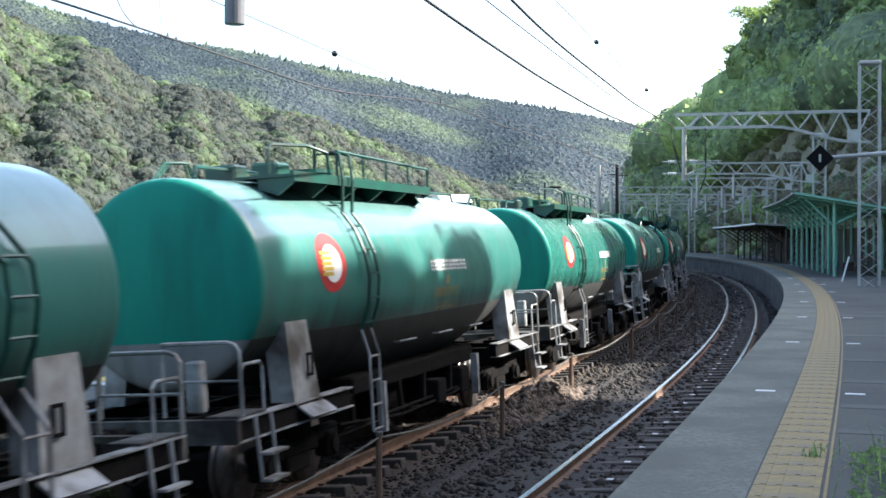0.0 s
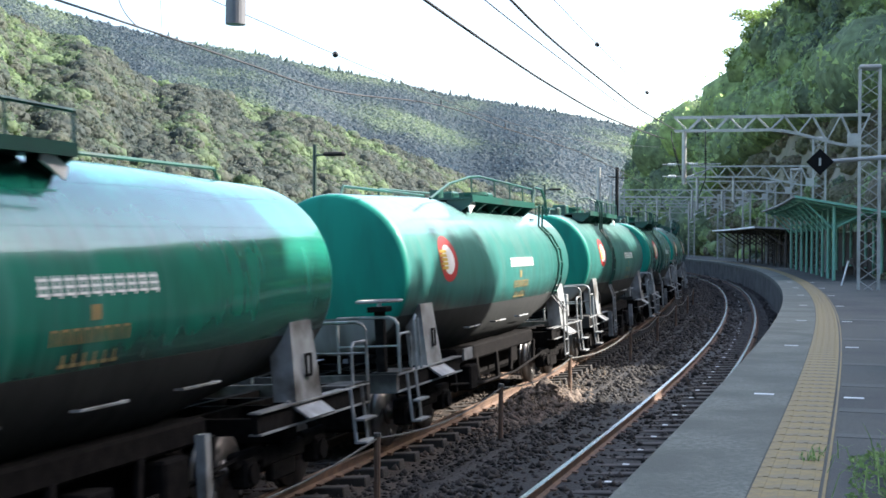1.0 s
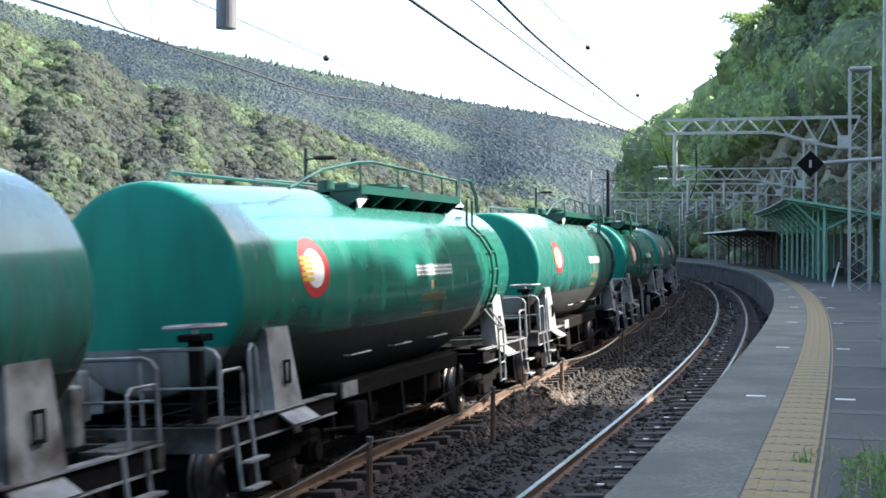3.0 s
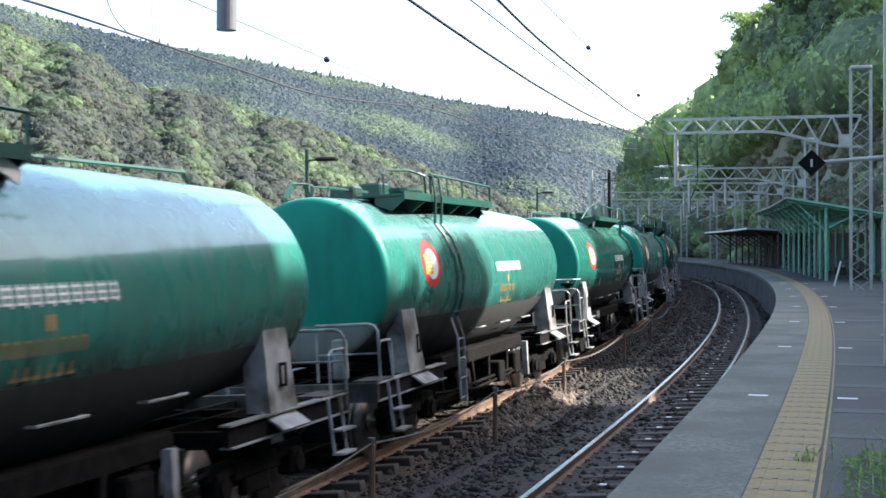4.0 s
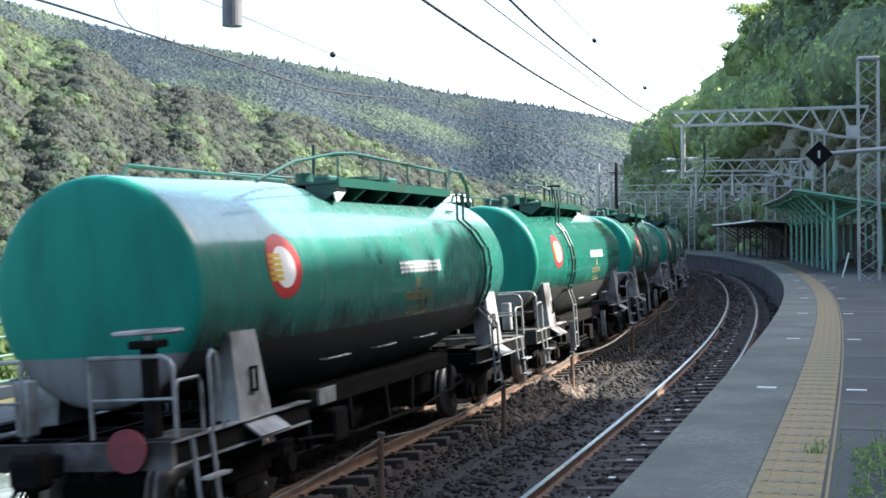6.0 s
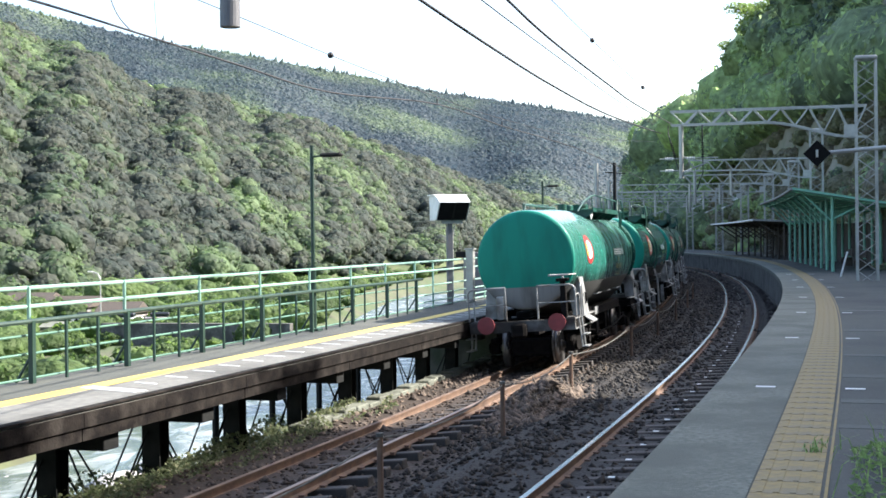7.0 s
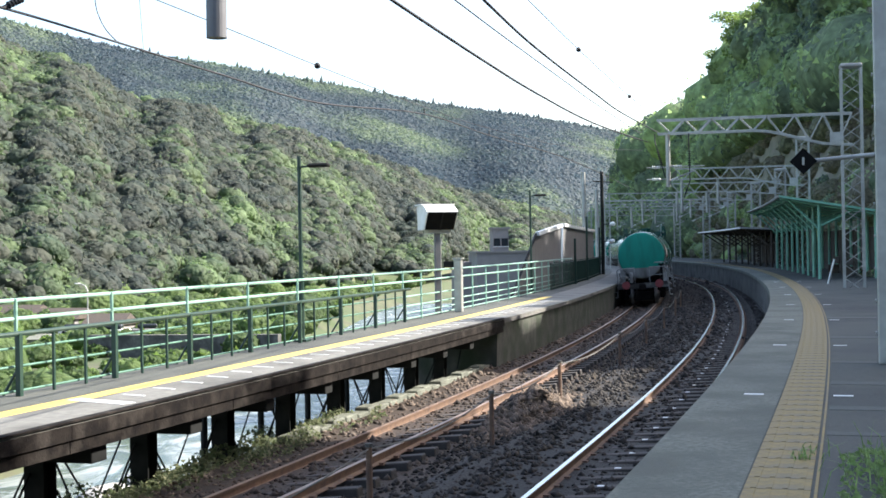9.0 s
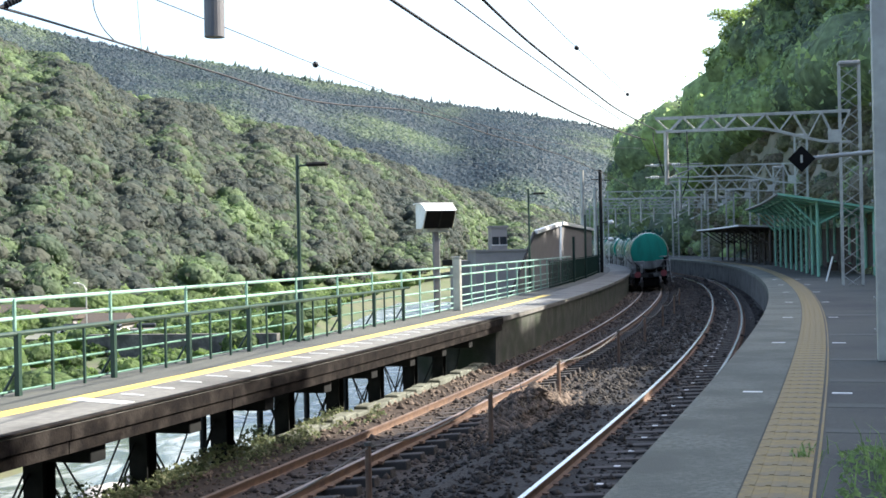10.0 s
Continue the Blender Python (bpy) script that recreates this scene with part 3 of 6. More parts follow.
def bank_point(s, b):
    """b from 0 at the foot, behind the platform, to 1 at the crest and over."""
    z1 = np.interp(s, CREST_S, CREST_Z)
    o = np.interp(s, FOOT_S, FOOT) + np.interp(s, DEPTH_S, DEPTH) * np.minimum(b, 1) ** 1.15 + np.maximum(b - 1, 0) * 60
    z = 0.6 + z1 * (np.minimum(b, 1) ** 0.9 - np.maximum(b - 1, 0) * 0.3)
    x, y, t = np.interp(s, S, CX), np.interp(s, S, CY), np.interp(s, S, TH)
    return np.stack([x + o * np.cos(t), y - o * np.sin(t), z + GRADE * s], -1)


def build_bank():
    s, b = np.meshgrid(np.linspace(-78, 375, 150), np.linspace(-0.02, 1.6, 22))
    v = bank_point(s.ravel(), np.maximum(b.ravel(), 0))
    v[:150, 2] = -1.2
    i = (np.arange(21)[:, None] * 150 + np.arange(149)[None]).ravel()
    me = mesh_of("hill_bank", v, np.stack([i, i + 1, i + 151, i + 150], 1))
    setting("hill_bank", me, M_BANK, "steep overgrown bank behind the platform", "hill", True)
    n = 1050
    s = rng.uniform(55, 290, n)
    bb = rng.random(n) ** 0.8 * 1.05
    bb = np.where(s < 165, np.maximum(bb, 0.45), np.maximum(bb, 0.05))
    c = bank_point(s, bb)
    r = 1.8 * np.exp(0.4 * rng.standard_normal(n))
    c[:, 2] += 0.4 * r
    woods("bank_trees", c, r, 300, 0.3, M_NEAR, "dark green trees and creepers covering the steep bank", 2, dent=0.25)
    # undergrowth low on the bank, green and dry, and the crest beside and behind the camera
    for n, m, label in ((260, M_NEAR, "low green bushes at the foot of the bank"), (1150, M_DRY, "dry brown vines and bare scrub on the bank")):
        c = bank_point(rng.uniform(25, 230, n), rng.uniform(0.0, 0.72 if m is M_DRY else 0.22, n))
        woods("bank_bushes" if m is M_NEAR else "bank_scrub", c, 1.0 * np.exp(0.3 * rng.standard_normal(n)), 170, 0.1, m, label, 2)
    # unseen crest trees, added to shade the train and the tracks
    n = 260
    s = rng.uniform(-70, 60, n)
    c = bank_point(s, rng.uniform(0.4, 0.94, n))
    r = 1.5 * np.exp(0.15 * rng.standard_normal(n))
    woods("crest_trees", c, r, 60, 0.3, M_NEAR, "trees along the top of the steep bank", 2)


build_bank()


def tree(s, b, h, spread):
    """A single tree: bent tapered trunk, limbs, and a loose crown of leaf clusters."""
    foot = Vector(bank_point(np.array([s]), np.array([b]))[0])
    g = thing("tree", "tall leafy broadleaf tree on the steep bank", "tree", Matrix.Translation(foot), group="trees on the bank")
    bm = bmesh.new()
    lean = Vector((-0.12, -0.05, 1)) * h
    pts = [lean * t + Vector((0.2 * math.sin(5 * t), 0.15 * math.cos(4 * t), 0)) for t in (-0.1, 0.2, 0.4, 0.6, 0.8)]
    for i in range(4):
        rod(bm, [pts[i], pts[i + 1]], 0.22 * (1 - i * 0.2), 8)
    ends = []
    for i in range(11):
        a = i * 2.4
        t = 0.35 + 0.055 * i
        d = Vector((math.cos(a), math.sin(a), 0.55)) * spread * rng.uniform(0.6, 1.1)
        p = lean * t
        rod(bm, [p, p + d * 0.5 + Vector((0, 0, 0.2)), p + d], 0.06, 5)
        ends += [p + d, p + d * 0.6 + Vector((0, 0, 0.4))]
    ends.append(lean * 0.98)
    part("trunk", bm, M_BARK, g)
    c = []
    for e in ends:
        q = rng.standard_normal((230, 3))
        q /= np.linalg.norm(q, axis=1, keepdims=True)
        q *= (rng.random((230, 1)) ** 0.4) * spread * 0.42
        q[:, 2] *= 0.6
        c.append(np.array(e)[None] + q)
    c = np.vstack(c)
    v, f = scatter(c, np.tile(np.array([[-0.3, -0.3, 0.8]]), (len(c), 1)), 0.15)
    part("crown", mesh_of("crown", v, f), M_TREE, g, "loose bright green leaves")


for _s, _b, _h, _w in ((112, 0.98, 7, 3.2), (119, 0.9, 8, 3.0), (126, 1.0, 7.5, 3.2), (132, 0.85, 8, 3.0), (138, 0.95, 7, 2.8), (144, 0.75, 8, 3.0), (149, 0.95, 6, 2.8), (104, 0.95, 7, 3.2), (156, 0.85, 6, 2.6)):
    tree(_s, _b, _h, _w)


def build_valley():
    n = 2300
    s = np.where(np.arange(n) < 900, rng.uniform(0, 210, n), rng.uniform(-10, 330, n))
    o = np.where(np.arange(n) < 900, rng.uniform(-80, -39, n), -44 - 130 * rng.random(n) ** 1.3)
    x, y, t = np.interp(s, S, CX), np.interp(s, S, CY), np.interp(s, S, TH)
    x, y = x + o * np.cos(t), y - o * np.sin(t)
    # trees on the flat between the river and the foot of the hill
    a, d = np.radians(rng.uniform(-15, 5, 2600)), rng.uniform(110, 400, 2600)
    p, q = offset_of(d * np.sin(a), d * np.cos(a))
    keep = p < -44
    x, y, o = np.append(x, (d * np.sin(a))[keep]), np.append(y, (d * np.cos(a))[keep]), np.append(o, p[keep])
    # the road and the wall stand free of bushes
    az, far = np.degrees(np.arctan2(x, y)), np.hypot(x, y)
    free = (az > -18.4) & (az < -13.6) & (far > 105) & (far < 178)
    free |= (az > -14.5) & (az < -8.5) & (far > 88) & (far < 136)
    free &= rng.random(len(x)) > 0.35
    x, y, o = x[~free], y[~free], o[~free]
    low = ((az > -18.4) & (az < -8.5) & (far > 88) & (far < 178))[~free]
    c = np.stack([x, y, np.full(len(x), -7.0)], 1)
    r = (1.3 + 1.7 * smooth(-60, -110, o)) * np.exp(0.35 * rng.standard_normal(len(x)))
    r = np.where(low, r * 0.6, r)
    c[:, 2] += r * 0.4
    woods("valley_trees", c, r, 60, 0.24, M_BRIGHT, "bright green trees and bushes on the river bank", 2)


build_valley()

# ---------------------------------------------------------------- tracks
RAIL = [(-0.06, -0.14), (0.06, -0.14), (0.06, -0.125), (0.011, -0.105), (0.011, -0.04), (0.033, -0.03), (0.033, -0.006), (-0.033, -0.006), (-0.033, -0.03), (-0.011, -0.04), (-0.011, -0.105), (-0.06, -0.125)]


def build_track(name, o, z, cant, label):
    bed = sweep([(-2.1, -0.75), (2.1, -0.75), (1.75, -0.168), (-1.75, -0.168)], -60, 370, 2, o, z)
    bed = setting(name + "_bed", bed, M_BALLAST if o == 0.0 else M_RUSTBED, "bed of dark brown crushed stone ballast", "ballast")
    t = thing(name, label, "railway track", kind="structure")
    for side in (-1, 1):
        h = side * cant
        rail = part("rail", sweep(RAIL, -60, 370, 1, o + side * 0.566, z + h), M_RAILRUST, t)
        part("rail_head", sweep(rect(-0.031, 0.031, -0.0055, 0.0), -60, 370, 1, o + side * 0.566, z + h), M_RAILTOP if o == 0.0 else M_HEADRUST, rail, "polished running surface")
    bm = box(bmesh.new(), -1.0, 1.0, -0.1, 0.1, -0.3, -0.145, bevel=0.012)
    me = bpy.data.meshes.new("sleeper")
    bm.to_mesh(me)
    bm.free()
    me.materials.append(M_SLEEPER)
    tag = bpy.data.meshes.new("sleeper_tag")
    bm = box(bmesh.new(), -0.04, 0.04, -0.035, 0.035, -0.146, -0.136)
    bm.to_mesh(tag)
    bm.free()
    tag.materials.append(M_WHITE)
    i = 0
    s = 1.0
    while s < 170:
        q = new("sleeper", me)
        q.parent = t
        q.matrix_world = place(s, o, z, rng.normal(0, 0.6)) @ Matrix.Rotation(-cant / 0.566, 4, "Y")
        if o == 0.0 and i % 2 == 0 and s < 75:
            d = new("sleeper_tag", tag)
            d.parent = t
            d.matrix_world = place(s, 0.05, z)
        i += 1
        s += 0.645 + rng.normal(0, 0.01)
    bm = bmesh.new()
    s = 2.0
    clip = []
    while s < 70:
        for side in (-1, 1):
            for e in (-0.085, 0.085):
                box(bm, -0.035, 0.035, -0.05, 0.05, -0.15, -0.11, place(s, o + side * 0.566 + e, z + side * cant))
        s += 0.62
    part("rail_clips", bm, M_RAILRUST, t, "rusty rail fastenings")["kind"] = "stuff"


build_track("track_near", 0.0, 0.0, CANT, "curved narrow-gauge track with bright rails on sleepers")
build_track("track_far", FAR, Z_FAR, CANT_FAR, "curved narrow-gauge track with rusty rails on sleepers")


def build_stones():
    """Loose ballast stones between and beside the rails."""
    n = 48000
    s = 3 + 107 * rng.random(n) ** 1.7
    o = np.where(rng.random(n) < 0.3, rng.uniform(-2.7, -1.2, n), rng.uniform(-6.0, 1.35, n))
    z = np.where(np.abs(o) < 1.7, -0.175, np.where(np.abs(o - FAR) < 1.7, -0.175 + Z_FAR, np.where(np.abs(o + 2.0) < 0.6, -0.2, -0.42)))
    z = z + rng.uniform(-0.02, 0.02, n)
    mid = np.abs(np.abs(o) - 0.566) < 0.09
    mid |= np.abs(np.abs(o - FAR) - 0.566) < 0.09
    z = np.where(mid, z - 0.1, z)
    x, y, t = np.interp(s, S, CX), np.interp(s, S, CY), np.interp(s, S, TH)
    c = np.stack([x + o * np.cos(t), y - o * np.sin(t), z + GRADE * s], 1)
    r = 0.03 * np.exp(0.35 * rng.standard_normal(n)) * (1 + s / 50)
    # outer gravel is lighter brown in place of sunlight on that strip
    rusty, dusty = (o < -2.75) & (o > -4.5), o <= -4.5
    for pick, m, label in ((o >= -2.75, M_BALLAST, "loose dark ballast stones along the near track"), (rusty, M_RUSTBED, "loose rust-brown ballast stones along the far track"), (dusty, M_EARTH, "gravel beside the far track, sunlight painted as lighter brown")):
        v, f = bits(c[pick], r[pick])
        me = mesh_of("ballast_stones", v, f)
        me.materials.append(m)
        tagged(new("ballast_stones", me), label, "gravel", kind="stuff")


build_stones()
setting("middle_strip", sweep([(-2.6, -0.7), (-1.4, -0.7), (-1.5, -0.22), (-1.85, -0.16), (-2.3, -0.24)], -30, 300, 1), M_BALLAST, "strip of dark earth between the two tracks", "ground")

# ---------------------------------------------------------------- platforms
pr = thing("platform_right", "curved asphalt platform with pale edge and yellow tactile band", "platform", kind="structure")
part("edge_slab", sweep(rect(1.433, 2.235, Z_PR - 0.16, Z_PR + 0.004), -40, 190, 1.0), M_EDGE, pr, "pale concrete edge")
part("edge_wall", sweep(rect(1.52, 2.2, -0.75, Z_PR - 0.16), -40, 190, 1.0), M_CONCRETE, pr, "stained concrete wall")
part("surface", sweep(rect(2.235, 8.5, -0.6, Z_PR), -40, 190, 1.0), M_ASPHALT, pr, "patched grey asphalt")
pl = thing("platform_left", "narrow timber platform on steel columns over the river", "platform", kind="structure")
part("deck", sweep(rect(-7.75, -5.128, Z_PL - 0.12, Z_PL), -30, 150, 1.0), M_DECK, pl, "sunlit grey deck")
part("yellow_line", sweep(rect(-6.49, -6.2, Z_PL, Z_PL + 0.004), -30, 43, 1.0), M_LINE, pl, "painted yellow line")
part("deck_back", sweep(rect(-7.74, -6.53, Z_PL, Z_PL + 0.005), -30, 150, 1.0), M_ASPHALT, pl, "dark asphalt strip along the fence")
for _k in range(14):
    part("fascia_plank", sweep(rect(-5.2, -5.10, Z_PL - 0.19, Z_PL - 0.03), -28 + _k * 4 + 0.01, -24 + _k * 4 + (0.3 if _k == 13 else 0), 1.0), M_TIMBER, pl, "dark timber edge plank")
    part("fascia_plank", sweep(rect(-5.2, -5.13, Z_PL - 0.34, Z_PL - 0.2), -28 + _k * 4 + 0.02, -24 + _k * 4 + (0.3 if _k == 13 else 0), 1.0), M_TIMBER, pl, "dark timber edge plank")
part("edge_wall", sweep([(-7.7, -0.75), (-5.25, -0.75), (-5.2, Z_PL - 0.12), (-7.7, Z_PL - 0.12)], 27.9, 150, 1.0), M_MOSSWALL, pl, "dark mossy concrete wall")

# ---------------------------------------------------------------- tank wagons
TANK_Z = 2.36
_half = [(5.6, 0.0, 0), (5.585, 0.4, 0), (5.555, 0.75, 0), (5.525, 0.95, 0), (5.505, 1.03, 0), (5.485, 1.075, 0), (5.455, 1.102, 0), (5.41, 1.115, 0), (5.36, 1.12, 0), (5.0, 1.125, 0), (4.0, 1.165, -0.02), (2.2, 1.3, -0.11)]
TANK_PROFILE = [(-y, r, d) for y, r, d in _half] + _half[::-1]


def tank_x(z, y=0.0):
    """Half width of the tank at a height."""
    r = float(np.interp(y, [p[0] for p in TANK_PROFILE], [p[1] for p in TANK_PROFILE]))
    c = TANK_Z + float(np.interp(y, [p[0] for p in TANK_PROFILE], [p[2] for p in TANK_PROFILE]))
    return math.sqrt(max(r * r - (z - c) ** 2, 0.01))


def tank_mesh():
    bm = bmesh.new()
    n, rings = 56, []
    for y, r, dz in TANK_PROFILE:
        if r == 0:
            rings.append([bm.verts.new((0, y, TANK_Z + dz))])
        else:
            rings.append([bm.verts.new((r * math.sin(2 * math.pi * k / n), y, TANK_Z + dz + r * math.cos(2 * math.pi * k / n))) for k in range(n)])
    for a, b in zip(rings, rings[1:]):
        for k in range(n):
            j = (k + 1) % n
            if len(a) == 1:
                bm.faces.new((a[0], b[k], b[j]))
            elif len(b) == 1:
                bm.faces.new((a[k], b[0], a[j]))
            else:
                bm.faces.new((a[k], b[k], b[j], a[j]))
    bmesh.ops.recalc_face_normals(bm, faces=bm.faces)
    return bm


def patch(bm, y0, y1, z0, z1, side=1, lift=0.004, oval=False, n=24):
    """A thin painted shape that lies on the tank's flank."""
    if oval:
        cy, cz = (y0 + y1) / 2, (z0 + z1) / 2
        pts = [(cy + (y1 - y0) / 2 * math.cos(2 * math.pi * k / n), cz + (z1 - z0) / 2 * math.sin(2 * math.pi * k / n)) for k in range(n)]
        rings = []
        for f in (0.0, 0.34, 0.67, 1.0):
            ring = [(cy + (y - cy) * f, cz + (z - cz) * f) for y, z in (pts if f else [(cy, cz)])]
            rings.append([bm.verts.new((side * (tank_x(z, y) + lift), y, z)) for y, z in ring])
        for u, v in zip(rings, rings[1:]):
            for k in range(n):
                j = (k + 1) % n
                bm.faces.new(((u[0], v[k], v[j]) if len(u) == 1 else (u[k], v[k], v[j], u[j]))[::side])
        return bm
    rows = [z0 + (z1 - z0) * k / 3 for k in range(4)]
    a = [(bm.verts.new((side * (tank_x(z, y0) + lift), y0, z)), bm.verts.new((side * (tank_x(z, y1) + lift), y1, z))) for z in rows]
    for p, q in zip(a, a[1:]):
        bm.faces.new((p[0], p[1], q[1], q[0])[::side])
    return bm


def bogie(parent, y):
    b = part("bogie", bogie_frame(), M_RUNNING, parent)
    b.location = (0, y, 0)
    for e in (-0.875, 0.875):
        w = part("wheelset", wheelset(), M_STEELW, b, "worn steel wheels on an axle", True)
        w.location = (0, e, 0.43)
    return b


def bogie_frame():
    bm = bmesh.new()
    for s in (-1, 1):
        x = s * 0.86
        box(bm, x - 0.06, x + 0.06, -0.55, 0.55, 0.42, 0.62, bevel=0.03)
        box(bm, x - 0.06, x + 0.06, -1.15, -0.5, 0.5, 0.66, bevel=0.03)
        box(bm, x - 0.06, x + 0.06, 0.5, 1.15, 0.5, 0.66, bevel=0.03)
        box(bm, x - 0.05, x + 0.05, -0.3, 0.3, 0.25, 0.45, bevel=0.02)
        for e in (-0.875, 0.875):
            box(bm, x - 0.09, x + 0.11, e - 0.14, e + 0.14, 0.29, 0.58, bevel=0.03)
            disc(bm, (x + s * 0.09, e, 0.43), (s, 0, 0), 0.11, 0.05, 14)
        for e in (-0.12, 0.12):
            for k in range(5):
                disc(bm, (x, e, 0.45 + k * 0.045), (0, 0, 1), 0.07, 0.025, 10)
    box(bm, -1.0, 1.0, -0.18, 0.18, 0.62, 0.8, bevel=0.02)
    for e in (-0.45, 0.45):
        box(bm, -0.7, 0.7, e - 0.05, e + 0.05, 0.3, 0.42)
    # added black block fills the dark between the wheels
    box(bm, -0.46, 0.46, -1.2, 1.2, 0.22, 0.62, bevel=0.05)
    return bm


def wheelset():
    bm = rod(bmesh.new(), [(-0.75, 0, 0), (0.75, 0, 0)], 0.075, 12)
    for s in (-1, 1):
        disc(bm, (s * 0.5, 0, 0), (s, 0, 0), 0.46, 0.03, 28)
        disc(bm, (s * 0.53, 0, 0), (s, 0, 0), 0.43, 0.1, 28)
        disc(bm, (s * 0.62, 0, 0), (s, 0, 0), 0.14, 0.05, 14)
        for k in range(3):
            a = 2 * math.pi * k / 3
            disc(bm, (s * 0.63, 0.27 * math.cos(a), 0.27 * math.sin(a)), (s, 0, 0), 0.05, 0.006, 8)
    return bm


def end_rail(bm, y, d, x0=0.35, x1=1.18):
    """Bent handrail round one corner of the end platform."""
    rod(bm, [(x1, y, 1.08), (x1, y, 1.7), (x1 - 0.04, y, 1.76), (x1 - 0.12, y, 1.79), (x0, y, 1.79)], 0.021, 6)
    rod(bm, [(x1, y, 1.42), (x0, y, 1.42)], 0.014, 6)
    rod(bm, [(x0, y, 1.08), (x0, y, 1.79)], 0.018, 6)
    rod(bm, [(x1, y, 1.08), (x1, y, 1.5), (x1, y - d * 0.06, 1.57), (x1, y - d * 0.42, 1.57), (x1, y - d * 0.48, 1.52), (x1, y - d * 0.48, 1.08)], 0.018, 6)


def tank_wagon():
    w = thing("tank_wagon", "green tank wagon with grey underside and round emblem", "tank wagon", group="wagons of the goods train")
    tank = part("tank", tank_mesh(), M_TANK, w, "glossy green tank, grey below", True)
    # emblem and lettering on both flanks
    for s in (1, -1):
        yc = -3.75 * s
        em = part("emblem", patch(bmesh.new(), yc - 0.37, yc + 0.37, 2.51 - 0.34, 2.51 + 0.34, s, 0.004, True), M_RED, w, "red oval emblem")
        part("emblem_field", patch(bmesh.new(), yc - 0.22, yc + 0.24, 2.5 - 0.22, 2.5 + 0.22, s, 0.008, True), M_WHITE, em)
        bars = bmesh.new()
        for k in range(5):
            z = 2.36 + k * 0.06
            patch(bars, yc - s * 0.17 - 0.1, yc - s * 0.17 + 0.16 + 0.02 * (k % 2), z, z + 0.042, s, 0.012)
        part("emblem_wing", bars, M_YELLOW, em)
        t0 = bmesh.new()
        for k in range(10):
            y = -0.45 * s + (k * 0.172 if s > 0 else -1.69 + k * 0.172)
            for a, b in ((0, 0.02), (0.055, 0.075), (0.11, 0.13)):
                patch(t0, y, y + 0.14, 2.34 + a, 2.34 + b, s, 0.005)
            patch(t0, y + 0.02, y + 0.045, 2.34, 2.49, s, 0.005)
            patch(t0, y + 0.1, y + 0.125, 2.32, 2.49, s, 0.005)
        part("lettering", t0, M_WHITE, w, "row of white lettering")["kind"] = "stuff"
        t1 = bmesh.new()
        mid = 0.25 * s - 0.4
        patch(t1, mid + 0.36, mid + 0.5, 2.14, 2.26, s, 0.005)
        for k in range(8):
            y = mid - 0.16 + k * 0.14
            patch(t1, y, y + 0.025, 1.97, 2.09, s, 0.005)
            patch(t1, y + 0.075, y + 0.1, 1.97, 2.09, s, 0.005)
            patch(t1, y, y + 0.1, 2.07, 2.09, s, 0.005)
        for k in range(6):
            y = mid + k * 0.14
            patch(t1, y, y + 0.1, 1.8, 1.83, s, 0.005)
            patch(t1, y + 0.03, y + 0.06, 1.8, 1.9, s, 0.005)
        part("lettering", t1, M_ORANGE, w, "faded orange marks")["kind"] = "stuff"
    # top walkway, manhole and valves
    for s in (-1, 1):
        w0, w1 = (-4.3, 0.6) if s > 0 else (-2.9, 1.65)
        bm = bmesh.new()
        box(bm, min(s * 0.28, s * 1.0), max(s * 0.28, s * 1.0), w0, w1, 3.48, 3.51)
        box(bm, s * 0.99 - 0.015, s * 0.99 + 0.015, w0, w1, 3.43, 3.54)
        walkway = part("walkway", bm, M_GREEN, w, "dark green walkway on top of the tank")
        for k in range(6):
            y = w0 + 0.06 + (w1 - w0 - 0.12) * k / 5
            v = bmesh.new()
            q = [(0.55, 3.36), (0.78, 3.28), (0.98, 3.42), (0.98, 3.48), (0.55, 3.48)]
            for d in (-0.02, 0.02):
                f = v.faces.new([v.verts.new((s * x, y + d, z)) for x, z in q])
            g = list(v.verts)
            for i in range(5):
                v.faces.new((g[i], g[(i + 1) % 5], g[5 + (i + 1) % 5], g[5 + i]))
            bmesh.ops.recalc_face_normals(v, faces=v.faces)
            part("bracket", v, M_GREEN, walkway)
        part("kick_plate", box(bmesh.new(), s * 0.92 - 0.012, s * 0.92 + 0.012, w1 - 0.4, w1 - 0.05, -0.06, 0.06, Matrix.Translation((0, 0, 3.36)) @ Matrix.Translation((0, w1 - 0.2, 0)) @ Matrix.Rotation(radians(-24), 4, "X") @ Matrix.Translation((0, 0.2 - w1, 0))), M_WHITE, walkway, "pale sloping plate")
    m = disc(bmesh.new(), (0, -1.6, 3.45), (0, 0, 1), 0.33, 0.24, 20)
    part("manhole", m, M_GREEN, w)
    part("manhole_lid", disc(bmesh.new(), (0, -1.6, 3.69), (0, 0, 1), 0.37, 0.05, 20), M_GREEN, w)
    for y0, y1, x, z in ((-2.9, -2.5, 0.18, 3.78), (-0.6, -0.2, 0.14, 3.72), (-4.1, -3.75, 0.2, 3.68)):
        part("valve_box", box(bmesh.new(), -x, x, y0, y1, 3.45, z, bevel=0.03), M_GREEN, w)
    part("valve", disc(bmesh.new(), (0, 0.35, 3.45), (0, 0, 1), 0.12, 0.27, 14), M_GREEN, w)
    for pts in ([(0.1, -4.9, 3.5), (0.1, -4.85, 3.62), (0.1, -3.3, 3.62)], [(0.1, 0.8, 3.62), (0.1, 4.6, 3.62), (0.1, 4.7, 3.5)]):
        part("crest_pipe", rod(bmesh.new(), pts, 0.022, 6), M_GREEN, w)
